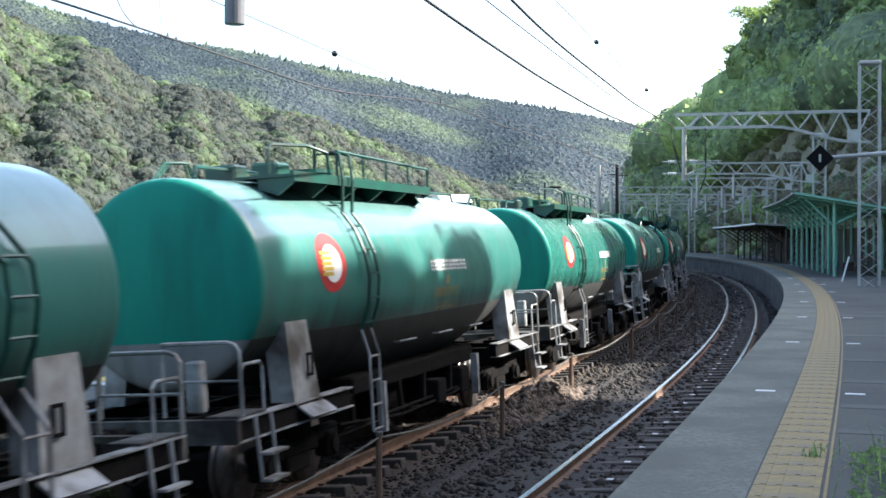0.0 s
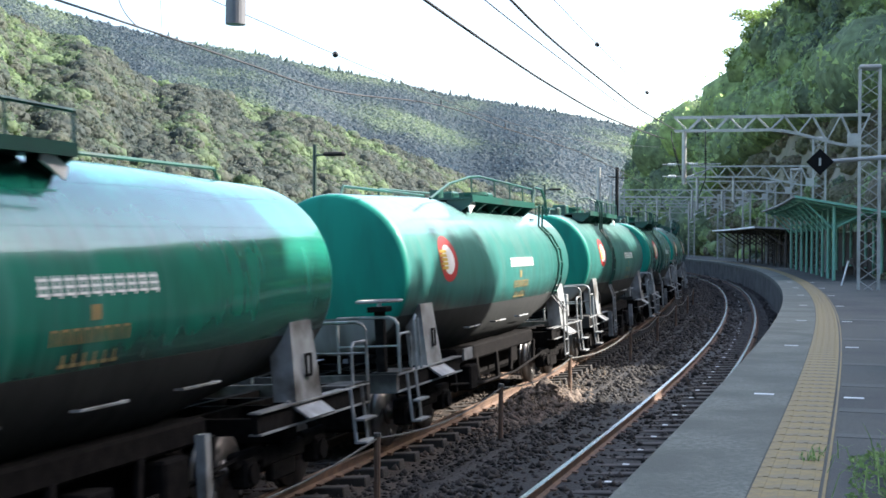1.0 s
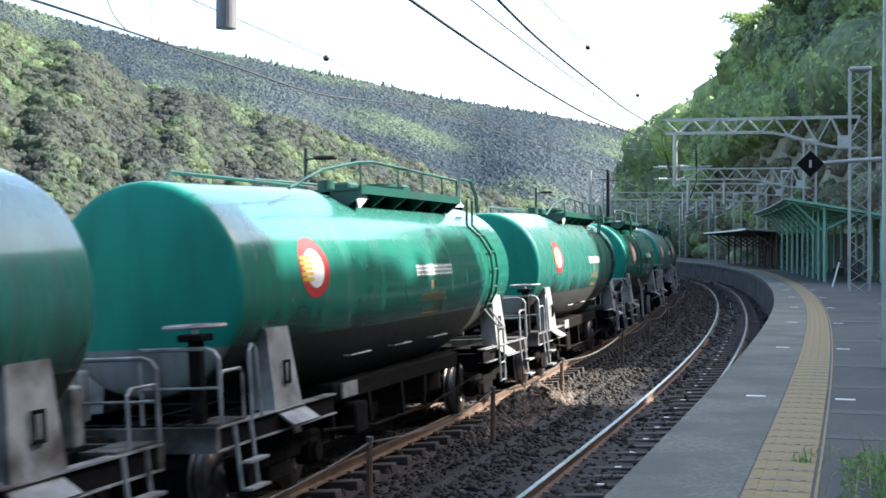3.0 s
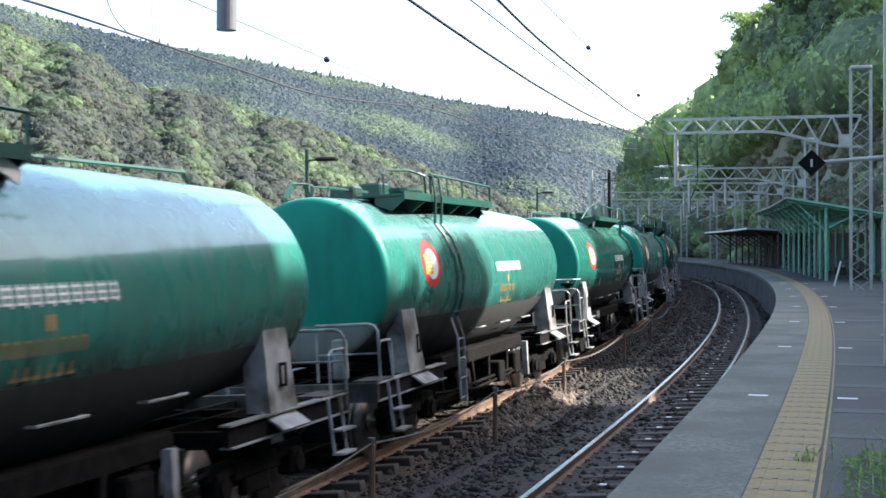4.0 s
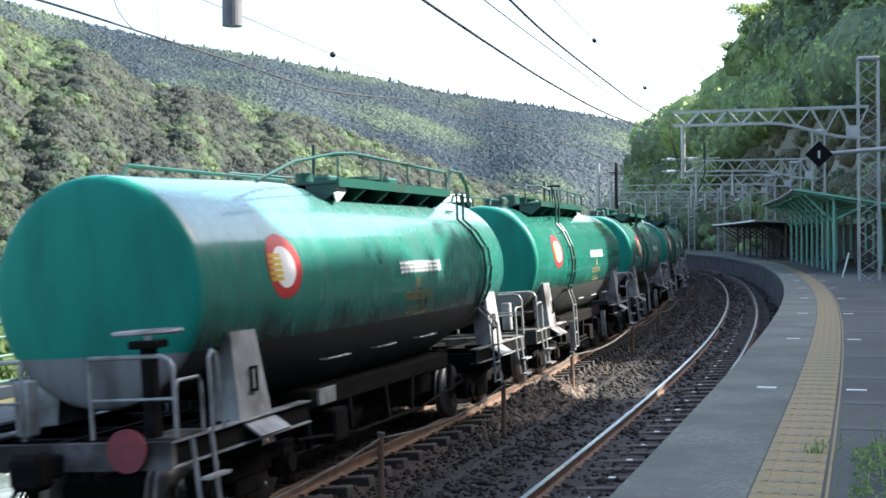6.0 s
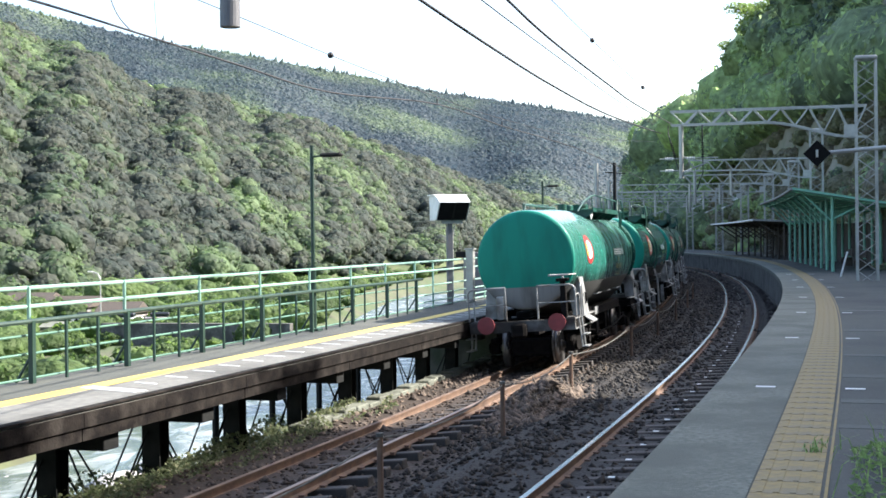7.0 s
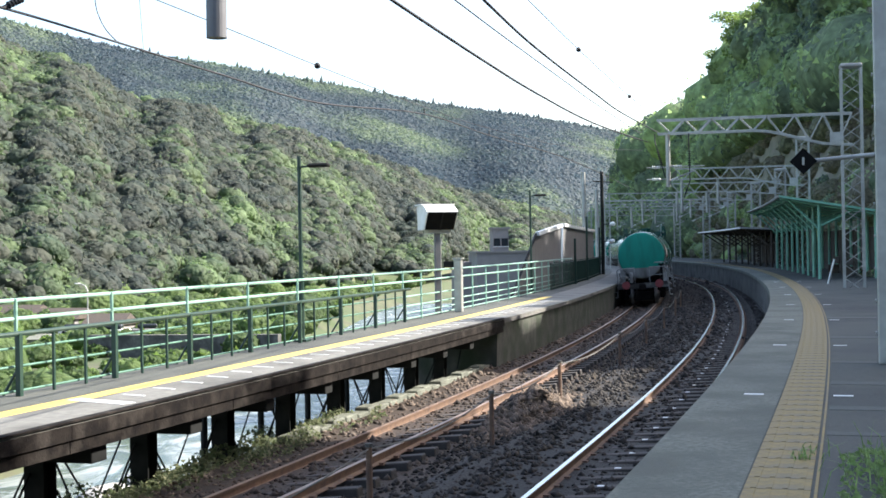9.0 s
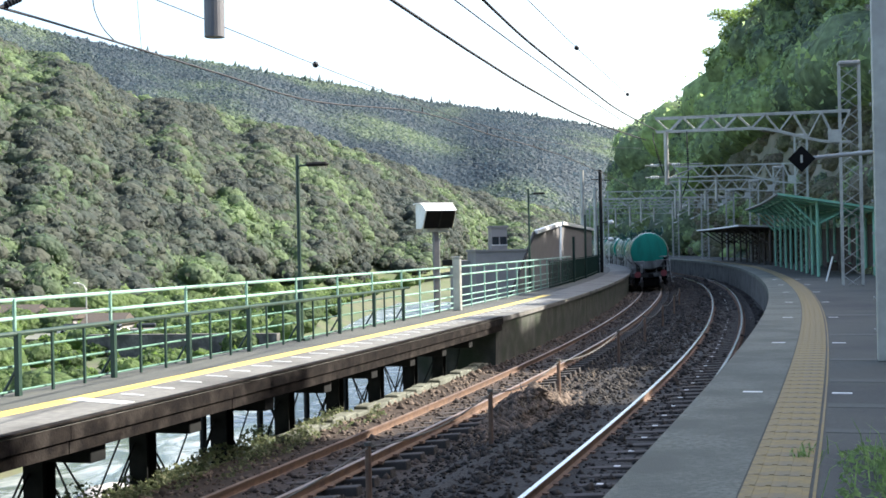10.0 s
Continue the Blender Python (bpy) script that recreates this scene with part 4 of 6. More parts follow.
    for s in (1, -1):
        bm = bmesh.new()
        x = s * 0.98
        if s > 0:
            rod(bm, [(x, -2.95, 3.5), (x, -2.95, 3.84), (x, 0.58, 3.8), (x, 0.58, 3.5)], 0.02, 6)
            for y in (-2.05, -1.2, -0.3):
                rod(bm, [(x, y, 3.5), (x, y, 3.82)], 0.016, 6)
            rod(bm, [(x * 0.7, -4.25, 3.5), (x * 0.7, -4.25, 3.8), (x * 0.7, -4.17, 3.86), (x * 0.85, -3.5, 3.88), (x, -3.25, 3.8), (x, -3.2, 3.5)], 0.02, 6)
        else:
            rod(bm, [(x, 3.9, 3.4), (x, 2.9, 3.66), (x, 1.7, 3.82), (x, 1.1, 3.86), (x, -2.8, 3.8), (x, -2.8, 3.5)], 0.02, 6)
            for y in (1.6, 0.1, -1.0, -2.0):
                rod(bm, [(x, y, 3.5), (x, y, 3.82)], 0.016, 6)
            for e in (0.05, -0.05):
                rod(bm, [(x, -2.85 + e, 3.5), (x * 1.02, -3.0 + e, 3.84), (x * 1.06, -3.4 + e, 3.82), (x * 1.06, -3.72 + e, 3.6), (x * 1.06, -3.76 + e, 3.3)], 0.018, 6)
        part("guard_rail", bm, M_GREEN, w, "thin green guard rail")
        # ladder follows the flank
        ly = -2.8 if s > 0 else -4.0

        def swing(z):
            """How far the ladder swings to the walkway at a height."""
            return 0.0 if s > 0 else 0.75 * float(smooth(2.55, 3.5, z))

        bm = bmesh.new()
        for d in (-0.16, 0.16):
            pts = [(s * 0.96, ly + d, 3.82), (s * 1.02, ly + d, 3.8)] if s > 0 else []
            pts += [(s * 1.05, ly + d + swing(3.5), 3.5)]
            pts += [(s * (tank_x(z, ly) + 0.07), ly + d + swing(z), z) for z in (3.1, 2.9, 2.6, 2.3, 2.0, 1.7)]
            rod(bm, pts, 0.022, 6)
        ladder = part("ladder", bm, M_GREEN, w, "dark green side ladder")
        for k in range(6):
            z = 1.78 + k * 0.29
            xx = tank_x(z, ly) + 0.07
            part("rung", rod(bmesh.new(), [(s * xx, ly - 0.16 + swing(z), z), (s * xx, ly + 0.16 + swing(z), z)], 0.015, 5), M_GREEN, ladder)
        bm = bmesh.new()
        for y in (ly - 0.16, ly + 0.16):
            rod(bm, [(s * (tank_x(1.7, ly) + 0.07), y, 1.7), (s * 1.27, y, 1.4), (s * 1.27, y, 0.48)], 0.02, 6)
        ladder = part("lower_ladder", bm, M_GREY, w, "grey lower ladder")
        for k in range(4):
            part("rung", rod(bmesh.new(), [(s * 1.27, ly - 0.16, 0.5 + k * 0.29), (s * 1.27, ly + 0.16, 0.5 + k * 0.29)], 0.015, 5), M_GREY, ladder)
        # support plates over the bogies
        for e in (-1, 1):
            bm = bmesh.new()
            ob_y = e * 4.52
            v = [(0.98, ob_y - e * 0.3, 1.06), (0.98, ob_y + e * 0.4, 1.06), (0.9, ob_y + e * 0.36, 1.9), (0.9, ob_y - e * 0.2, 1.9)]
            a = [bm.verts.new((s * (p[0] + 0.16), p[1], p[2])) for p in v]
            b = [bm.verts.new((s * (p[0] - 0.1), p[1], p[2])) for p in v]
            bm.faces.new(a)
            bm.faces.new(b[::-1])
            for k in range(4):
                bm.faces.new((a[k], b[k], b[(k + 1) % 4], a[(k + 1) % 4]))
            bmesh.ops.recalc_face_normals(bm, faces=bm.faces)
            pp = part("support_plate", bm, M_GREY, w, "pale grey saddle plate")
            h = bmesh.new()
            xx = s * 1.143
            for y0, y1, z0, z1 in ((-0.02, 0.14, 1.3, 1.33), (-0.02, 0.14, 1.52, 1.55), (-0.02, 0.01, 1.3, 1.55), (0.11, 0.14, 1.3, 1.55)):
                box(h, xx - 0.01, xx + 0.01, ob_y + y0, ob_y + y1, z0, z1)
            part("card_holder", h, M_RUNNING, pp)
            f = bmesh.new()
            m = Matrix.Translation((s * 1.18, ob_y - e * 0.02, 0.98)) @ Matrix.Rotation(s * radians(35), 4, "Y")
            box(f, -0.16, 0.16, -0.34, 0.34, -0.012, 0.012, m)
            part("sloped_flap", f, M_GREY, w, "rusty pale grey flap")
        for e in (-1, 1):
            bm = bmesh.new()
            end_rail(bm, e * 6.22, e) if s > 0 else end_rail_left(bm, e * 6.22, e)
            part("end_railing", bm, M_GREY, w, "light grey tubular railing")
            bm = bmesh.new()
            xs = s * 1.24
            for y in (e * 5.62, e * 5.98):
                rod(bm, [(xs - s * 0.05, y, 1.05), (xs, y, 0.42)], 0.022, 6)
            for z in (0.42, 0.68):
                box(bm, min(xs - 0.02, xs + s * 0.12), max(xs - 0.02, xs + s * 0.12), min(e * 5.6, e * 6.0), max(e * 5.6, e * 6.0), z, z + 0.025)
            part("step", bm, M_GREY, w, "light grey foot step")
    # underframe
    for e in (-1, 1):
        y0, y1 = sorted((e * 3.3, e * 6.3))
        for s in (-1, 1):
            # web near black, flange strips pale grey
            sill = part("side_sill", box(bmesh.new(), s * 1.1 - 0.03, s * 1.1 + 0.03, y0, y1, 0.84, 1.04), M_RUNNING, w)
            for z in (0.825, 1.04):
                part("flange", box(bmesh.new(), s * 1.1 - 0.07, s * 1.1 + 0.07, y0, y1, z, z + 0.018), M_GREY, sill, "pale grey flange")
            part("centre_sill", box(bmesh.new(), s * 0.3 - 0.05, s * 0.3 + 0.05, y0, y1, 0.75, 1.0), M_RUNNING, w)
        part("end_beam", box(bmesh.new(), -1.16, 1.16, min(e * 6.22, e * 6.32), max(e * 6.22, e * 6.32), 0.82, 1.06), M_GREYDK, w)
        for x0, x1 in ((-1.14, -0.8), (0.8, 1.14)):
            part("end_platform", box(bmesh.new(), x0, x1, min(e * 5.6, e * 6.25), max(e * 5.6, e * 6.25), 1.06, 1.085), M_GREYDK, w)
        for y in (3.4, 4.6, 5.4):
            part("cross_member", box(bmesh.new(), -1.07, 1.07, e * y - 0.05, e * y + 0.05, 0.82, 0.99), M_RUNNING, w)
        part("brake_stand", box(bmesh.new(), 0.45, 0.62, e * 5.9 - 0.08, e * 5.9 + 0.08, 1.08, 1.6, bevel=0.02), M_GREY, w)
    stand = part("hand_brake", box(bmesh.new(), -0.98, -0.86, 6.1, 6.22, 1.085, 1.9, bevel=0.01), M_RUNNING, w, "dark hand brake column")
    box_ = box(bmesh.new(), -1.05, -0.79, 6.03, 6.29, 1.86, 1.93, bevel=0.01)
    part("gear_case", box_, M_RUNNING, stand)
    ring = [(-0.92 + 0.29 * math.cos(a), 6.16 + 0.29 * math.sin(a), 2.0) for a in np.linspace(0, 2 * math.pi, 21)]
    bm = rod(bmesh.new(), ring, 0.02, 6)
    for k in range(3):
        a = 2.1 * k
        rod(bm, [(-0.92, 6.16, 1.99), (-0.92 + 0.29 * math.cos(a), 6.16 + 0.29 * math.sin(a), 2.0)], 0.014, 5)
    rod(bm, [(-0.92, 6.16, 1.9), (-0.92, 6.16, 2.02)], 0.03, 8)
    part("hand_wheel", bm, M_GREY, stand, "pale grey hand brake wheel")
    part("placard", box(bmesh.new(), -1.06, -1.03, 2.3, 2.8, 0.94, 1.12, bevel=0.006), M_GREY, w, "pale grey plate")
    bm = rod(bmesh.new(), [(-1.2, 5.6, 1.06), (-1.2, 5.6, 1.72), (-1.2, 5.55, 1.78), (-1.2, 5.46, 1.74), (-1.2, 5.38, 1.06)], 0.02, 6)
    part("hand_rail", bm, M_GREY, w, "light grey hand rail")
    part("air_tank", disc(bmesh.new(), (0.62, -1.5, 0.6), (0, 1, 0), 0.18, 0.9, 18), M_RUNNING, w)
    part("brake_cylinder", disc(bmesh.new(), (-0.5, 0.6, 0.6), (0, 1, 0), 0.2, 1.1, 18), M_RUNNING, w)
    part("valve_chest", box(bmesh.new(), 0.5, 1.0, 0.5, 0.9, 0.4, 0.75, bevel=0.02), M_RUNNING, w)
    # added plain block, black like the shade under the tank
    part("piping", box(bmesh.new(), -0.5, 0.5, -3.0, 3.0, 0.42, 1.12, bevel=0.08), M_RUNNING, w, "black filler block for the dark under the tank")
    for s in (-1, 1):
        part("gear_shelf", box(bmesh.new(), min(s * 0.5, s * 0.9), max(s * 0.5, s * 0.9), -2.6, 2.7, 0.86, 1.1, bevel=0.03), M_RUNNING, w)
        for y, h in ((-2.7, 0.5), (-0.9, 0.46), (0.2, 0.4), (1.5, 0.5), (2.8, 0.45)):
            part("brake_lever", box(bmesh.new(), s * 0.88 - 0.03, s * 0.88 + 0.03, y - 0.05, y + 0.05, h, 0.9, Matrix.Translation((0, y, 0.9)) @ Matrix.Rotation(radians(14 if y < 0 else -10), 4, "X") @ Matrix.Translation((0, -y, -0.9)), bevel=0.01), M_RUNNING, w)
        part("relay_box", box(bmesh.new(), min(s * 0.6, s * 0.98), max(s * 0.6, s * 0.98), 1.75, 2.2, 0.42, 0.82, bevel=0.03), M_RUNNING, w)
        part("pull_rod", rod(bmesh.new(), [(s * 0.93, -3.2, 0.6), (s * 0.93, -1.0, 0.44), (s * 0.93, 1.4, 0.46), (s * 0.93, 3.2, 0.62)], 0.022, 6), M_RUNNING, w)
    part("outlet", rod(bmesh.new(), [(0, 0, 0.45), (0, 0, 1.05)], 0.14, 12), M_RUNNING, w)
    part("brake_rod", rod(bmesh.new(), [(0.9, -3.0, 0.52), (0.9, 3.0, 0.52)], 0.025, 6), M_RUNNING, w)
    part("hanger", box(bmesh.new(), 0.98, 1.08, 2.3, 2.42, 0.35, 0.98), M_GREY, w)
    part("hanger", box(bmesh.new(), 0.98, 1.08, -2.0, -1.9, 0.35, 0.98), M_GREY, w)
    for s in (-1, 1):
        for y in (-1.4, 0.3, 1.9):
            gx = s * tank_x(1.44, y)
            part("grab_bar", rod(bmesh.new(), [(gx, y, 1.44), (gx + s * 0.09, y, 1.44), (gx + s * 0.09, y + 0.7, 1.44), (gx, y + 0.7, 1.44)], 0.015, 5), M_GREY, w)
    for e in (-1, 1):
        bm = bmesh.new()
        box(bm, -0.1, 0.1, min(e * 6.3, e * 6.55), max(e * 6.3, e * 6.55), 0.78, 0.98, bevel=0.02)
        box(bm, -0.16, 0.16, min(e * 6.52, e * 6.78), max(e * 6.52, e * 6.78), 0.72, 1.04, bevel=0.05)
        rod(bm, [(0.3, e * 6.3, 0.85), (0.32, e * 6.5, 0.6), (0.25, e * 6.7, 0.5), (0.18, e * 6.76, 0.55)], 0.022, 6)
        part("coupler", bm, M_RUNNING, w, "black knuckle coupler")
        bogie(w, e * 4.35)
    return w


def end_rail_left(bm, y, d):
    end_rail(bm, y, d)
    for v in bm.verts:
        v.co.x = -v.co.x
    bmesh.ops.reverse_faces(bm, faces=bm.faces)


# far track by its own length
FX, FY = CX + FAR * np.cos(TH), CY - FAR * np.sin(TH)
FS = np.concatenate([[0], np.cumsum(np.hypot(np.diff(FX), np.diff(FY)))])
FS -= FS[_i0]


def on_far(q):
    """A point on the far track's centre, over its rails, at a length along it."""
    s = float(np.interp(q, FS, S))
    return at(s, FAR, Z_FAR)


def wagon_pose(q):
    a, b = on_far(q - 4.35), on_far(q + 4.35)
    d = (b - a).normalized()
    m = Matrix.Rotation(math.atan2(-d.x, d.y), 4, "Z") @ Matrix.Rotation(math.asin(d.z), 4, "X") @ Matrix.Rotation(-CANT_FAR / 0.566 * 0.6, 4, "Y")
    return Matrix.Translation((a + b) / 2) @ m


PITCH = 13.57


def train_at(t):
    """Where the leading reference wagon's middle is, by the clock."""
    return 13.167 + 18.15 * t - 0.045 * t * t


wagons = [tank_wagon()]
for _k in range(1, 17):
    wagons.append(copy_thing(wagons[0], Matrix()))
RANKS = range(-8, 9)
# these ranks run the other way round, with the ladder ahead
TURNED = (-8, -4, -3, -1, 2, 5, 7)
# how dull and dusty the paint of each tank has grown, from the tail forward
AGES = (0.5, 0.08, 0.5, 0.6, 0.2, 0.65, 0.0, 1.0, 0.9, 0.5, 0.7, 0.3, 0.8, 0.4, 0.6, 0.5, 0.7)
for _w, _a in zip(wagons, AGES):
    for _q in _w.children:
        if _q.name.split(".")[0] == "tank":
            _q.color = (_a, _a, _a, 1)
    if _a > 0.8:
        _w["label"] = "dusty faded green tank wagon with round emblem"
    elif _a < 0.15:
        _w["label"] = "freshly painted glossy green tank wagon with round emblem"
# the tail wagon carries two round red end markers
tail = wagons[0]
tail["label"] = "last green tank wagon with two red round tail discs"
for _x in (-0.78, 0.78):
    _m = part("tail_disc", disc(bmesh.new(), (_x, 6.37, 1.0), (0, 1, 0), 0.19, 0.03, 24), M_DISC, tail, "red round tail disc")

# ---------------------------------------------------------------- right platform


def build_right_platform():
    bm = box(bmesh.new(), -0.21, 0.21, -0.2045, 0.2045, -0.01, 0.004)
    for k in range(4):
        x = -0.15 + k * 0.1
        box(bm, x - 0.018, x + 0.018, -0.185, 0.185, 0.004, 0.008)
    me = bpy.data.meshes.new("tactile_tile")
    bm.to_mesh(me)
    bm.free()
    me.materials.append(M_TACTILE)
    for i in range(295):
        q = new("tactile_tile", me)
        q.parent = pr
        q.matrix_world = place(-2 + i * 0.4105, 2.457, Z_PR + 0.002)
    part("seam", sweep(rect(2.69, 2.71, Z_PR, Z_PR + 0.006), -20, 150, 1.0), M_TACTILE, pr, "narrow worn yellow strip")
    for s, d in ((6.9, 0.22), (8.6, 0.3), (10.9, 0.35), (13.6, 0.3), (18.2, 0.5), (24.0, 0.6)):
        part("asphalt_patch", sweep(rect(2.73, 5.6, Z_PR, Z_PR + 0.004), s, s + d, 0.3), M_PATCH, pr, "paler patched strip of asphalt")
    for s in (9.6, 16.46, 23.36, 30.2, 37.0, 43.9, 50.8):
        for o in (1.96, 2.86):
            part("white_mark", box(bmesh.new(), -0.1, 0.1, -0.05, 0.05, 0, 0.004, place(s + 0.2, o, Z_PR + (0.004 if o < 2.2 else 0.0))), M_WHITE, pr, "short white painted mark")


build_right_platform()


def lattice_mast(bm, foot, top, w, d, n, r=0.035):
    """Four corner angles with zigzag lacing."""
    h = top - foot
    c = [(-w / 2, -d / 2), (w / 2, -d / 2), (w / 2, d / 2), (-w / 2, d / 2)]
    for x, y in c:
        box(bm, x - r, x + r, y - r, y + r, foot, top)
    for k in range(n):
        z0, z1 = foot + h * k / n, foot + h * (k + 1) / n
        for a, b in zip(c, c[1:] + c[:1]):
            p, q = (a, b) if k % 2 else (b, a)
            rod(bm, [(p[0], p[1], z0), (q[0], q[1], z1)], 0.02, 4)
    return bm


def gantry(s, o_mast, o_end, foot, beam_z, top, arch, depth=0.6, drops=None):
    g = thing("overhead_line_gantry", "grey steel lattice gantry that carries the overhead wires", "gantry", place(s, 0, 0), group="gantries along the line")
    m = lattice_mast(bmesh.new(), foot, top, 0.66, 0.5, 16)
    bmesh.ops.translate(m, verts=m.verts, vec=(o_mast, 0, 0))
    mast = part("mast", m, M_GALV, g)
    cap = part("mast_cap", box(bmesh.new(), o_mast - 0.38, o_mast + 0.38, -0.3, 0.3, top, top + 0.16, bevel=0.05), M_GALV, mast)
    bm = bmesh.new()
    n = 14
    for y in (-0.25, 0.25):
        up = [(o_end + (o_mast - o_end) * k / n, y, beam_z + depth) for k in range(n + 1)]
        lo = [(p[0], y, beam_z - arch * smooth(0.5, 0.95, k / n)) for k, p in enumerate(up)]
        rod(bm, [up[0], up[-1]], 0.04, 4)
        rod(bm, [Vector(p) for p in lo], 0.04, 4)
        for k in range(n):
            rod(bm, [lo[k], up[k + 1]] if k % 2 else [up[k], lo[k + 1]], 0.028, 4)
    for k in range(0, n + 1, 2):
        x = o_end + (o_mast - o_end) * k / n
        rod(bm, [(x, -0.25, beam_z + depth), (x, 0.25, beam_z + depth)], 0.025, 4)
    part("beam", bm, M_GALV, g, "truss beam with zigzag lacing")
    part("gusset", box(bmesh.new(), o_mast - 0.75, o_mast - 0.3, -0.29, -0.27, beam_z - arch, beam_z - arch + 0.42), M_GALV, g)
    for o in drops or ((o_end + 0.35, -0.05) if o_end > -4 else (FAR, -0.05)):
        drop = part("drop_tube", disc(bmesh.new(), (o, 0, beam_z - 1.9 if o < -0.5 else beam_z - 1.4), (0, 0, 1), 0.085, 1.9 if o < -0.5 else 1.4, 12), M_GALV, g)
        a = bmesh.new()
        rod(a, [(o, 0, beam_z - 1.7), (o + 0.9, 0, beam_z - 1.35)], 0.03, 6)
        rod(a, [(o, 0, beam_z - 1.1), (o + 0.9, 0, beam_z - 1.35)], 0.02, 6)
        part("bracket_arm", a, M_GALV, drop)
        i = bmesh.new()
        for k in range(5):
            disc(i, (o + 0.12 + k * 0.05, 0, beam_z - 1.68 + k * 0.02), (1, 0, 0.35), 0.06, 0.02, 10)
        part("insulator", i, M_WHITE, drop, "ribbed insulator")
    return g


def build_hangers():
    """Dark insulated links that hang under the first gantry, with their steady arms."""
    g = thing("wire_hanger", "dark insulated links and steady arms under the gantry", "wire fitting", place(43.0, 0, 0))
    for pts in (((-2.4, 0, 6.72), (-2.4, 0, 6.45), (-2.05, 0, 5.14)), ((-1.21, 0, 6.72), (-1.21, 0, 6.5), (-1.19, 0, 5.02), (-1.41, 0, 4.42))):
        k = part("link", rod(bmesh.new(), [Vector(p) for p in pts], 0.022, 6), M_WIRE, g)
        i = bmesh.new()
        for n in range(7):
            p = Vector(pts[1]).lerp(Vector(pts[2]), 0.3 + 0.055 * n)
            disc(i, p, (0, 0, 1), 0.06, 0.03, 10)
        part("insulator", i, M_IRONDK, k, "dark ribbed insulator")
    for a, b, z in ((-2.71, -1.95, 5.53), (-1.95, -0.66, 5.54), (-2.71, -1.95, 5.1)):
        k = part("steady_arm", rod(bmesh.new(), [(a, 0, z), (b, 0, z)], 0.022, 6), M_GALV, g)
        i = bmesh.new()
        for n in range(5):
            disc(i, (a + 0.2 + 0.06 * n, 0, z), (1, 0, 0), 0.055, 0.03, 10)
        part("insulator", i, M_WHITE, k, "pale ribbed insulator")


build_hangers()
gantry(43.0, 4.35, -2.3, 1.0, 6.72, 8.75, 0.6, 0.48, drops=(-1.95,))
gantry(71.0, 4.6, -2.4, 1.0, 6.45, 8.5, 0.5)
gantry(101.0, 5.0, -6.6, 1.0, 6.3, 7.4, 0.1)
gantry(128.0, 5.0, -6.6, 1.0, 6.3, 7.4, 0.1)
gantry(86.0, 4.8, -2.4, 1.0, 6.3, 7.6, 0.2)
gantry(114.0, 5.0, -6.6, 1.0, 6.2, 7.2, 0.1)
gantry(146.0, 5.0, -6.6, 1.0, 6.2, 7.2, 0.1)
for _s in (101.0, 114.0, 128.0, 146.0):
    tagged(part("gantry_post", lattice_mast(bmesh.new(), 0.8, 7.0, 0.4, 0.4, 14), M_GALV), "grey lattice post at the end of a gantry", "post", "gantry posts").matrix_world = place(_s, -6.6, 0)


def build_signal_pole():
    g = thing("marker_pole", "grey steel pole with side arm and black diamond board", "pole", place(13.6, 3.45, Z_PR))
    bm = bmesh.new()
    box(bm, -0.13, 0.13, -0.13, 0.13, 0, 6.5, bevel=0.012)
    pole = part("post", bm, M_GALV, g)
    bm = bmesh.new()
    for k in range(14):
        for y in (-0.07, 0.07):
            disc(bm, (-0.142, y, 0.4 + k * 0.42), (-1, 0, 0), 0.018, 0.02, 6)
    part("bolts", bm, M_GALV, pole, "bolt heads")["kind"] = "stuff"
    part("arm", rod(bmesh.new(), [(-0.12, 0, 2.72), (-1.0, -0.02, 2.66), (-1.17, -0.02, 2.655)], 0.028, 8), M_GALV, g, "horizontal grey pipe")
    m = Matrix.Translation((-1.03, -0.05, 2.66)) @ Matrix.Rotation(radians(45), 4, "Y")
    b = part("board", box(bmesh.new(), -0.125, 0.125, -0.012, 0.012, -0.125, 0.125, m), M_BLACK, g, "black diamond board")
    part("clip", box(bmesh.new(), -1.045, -1.015, -0.075, -0.062, 2.61, 2.71), M_GALV, b)


build_signal_pole()


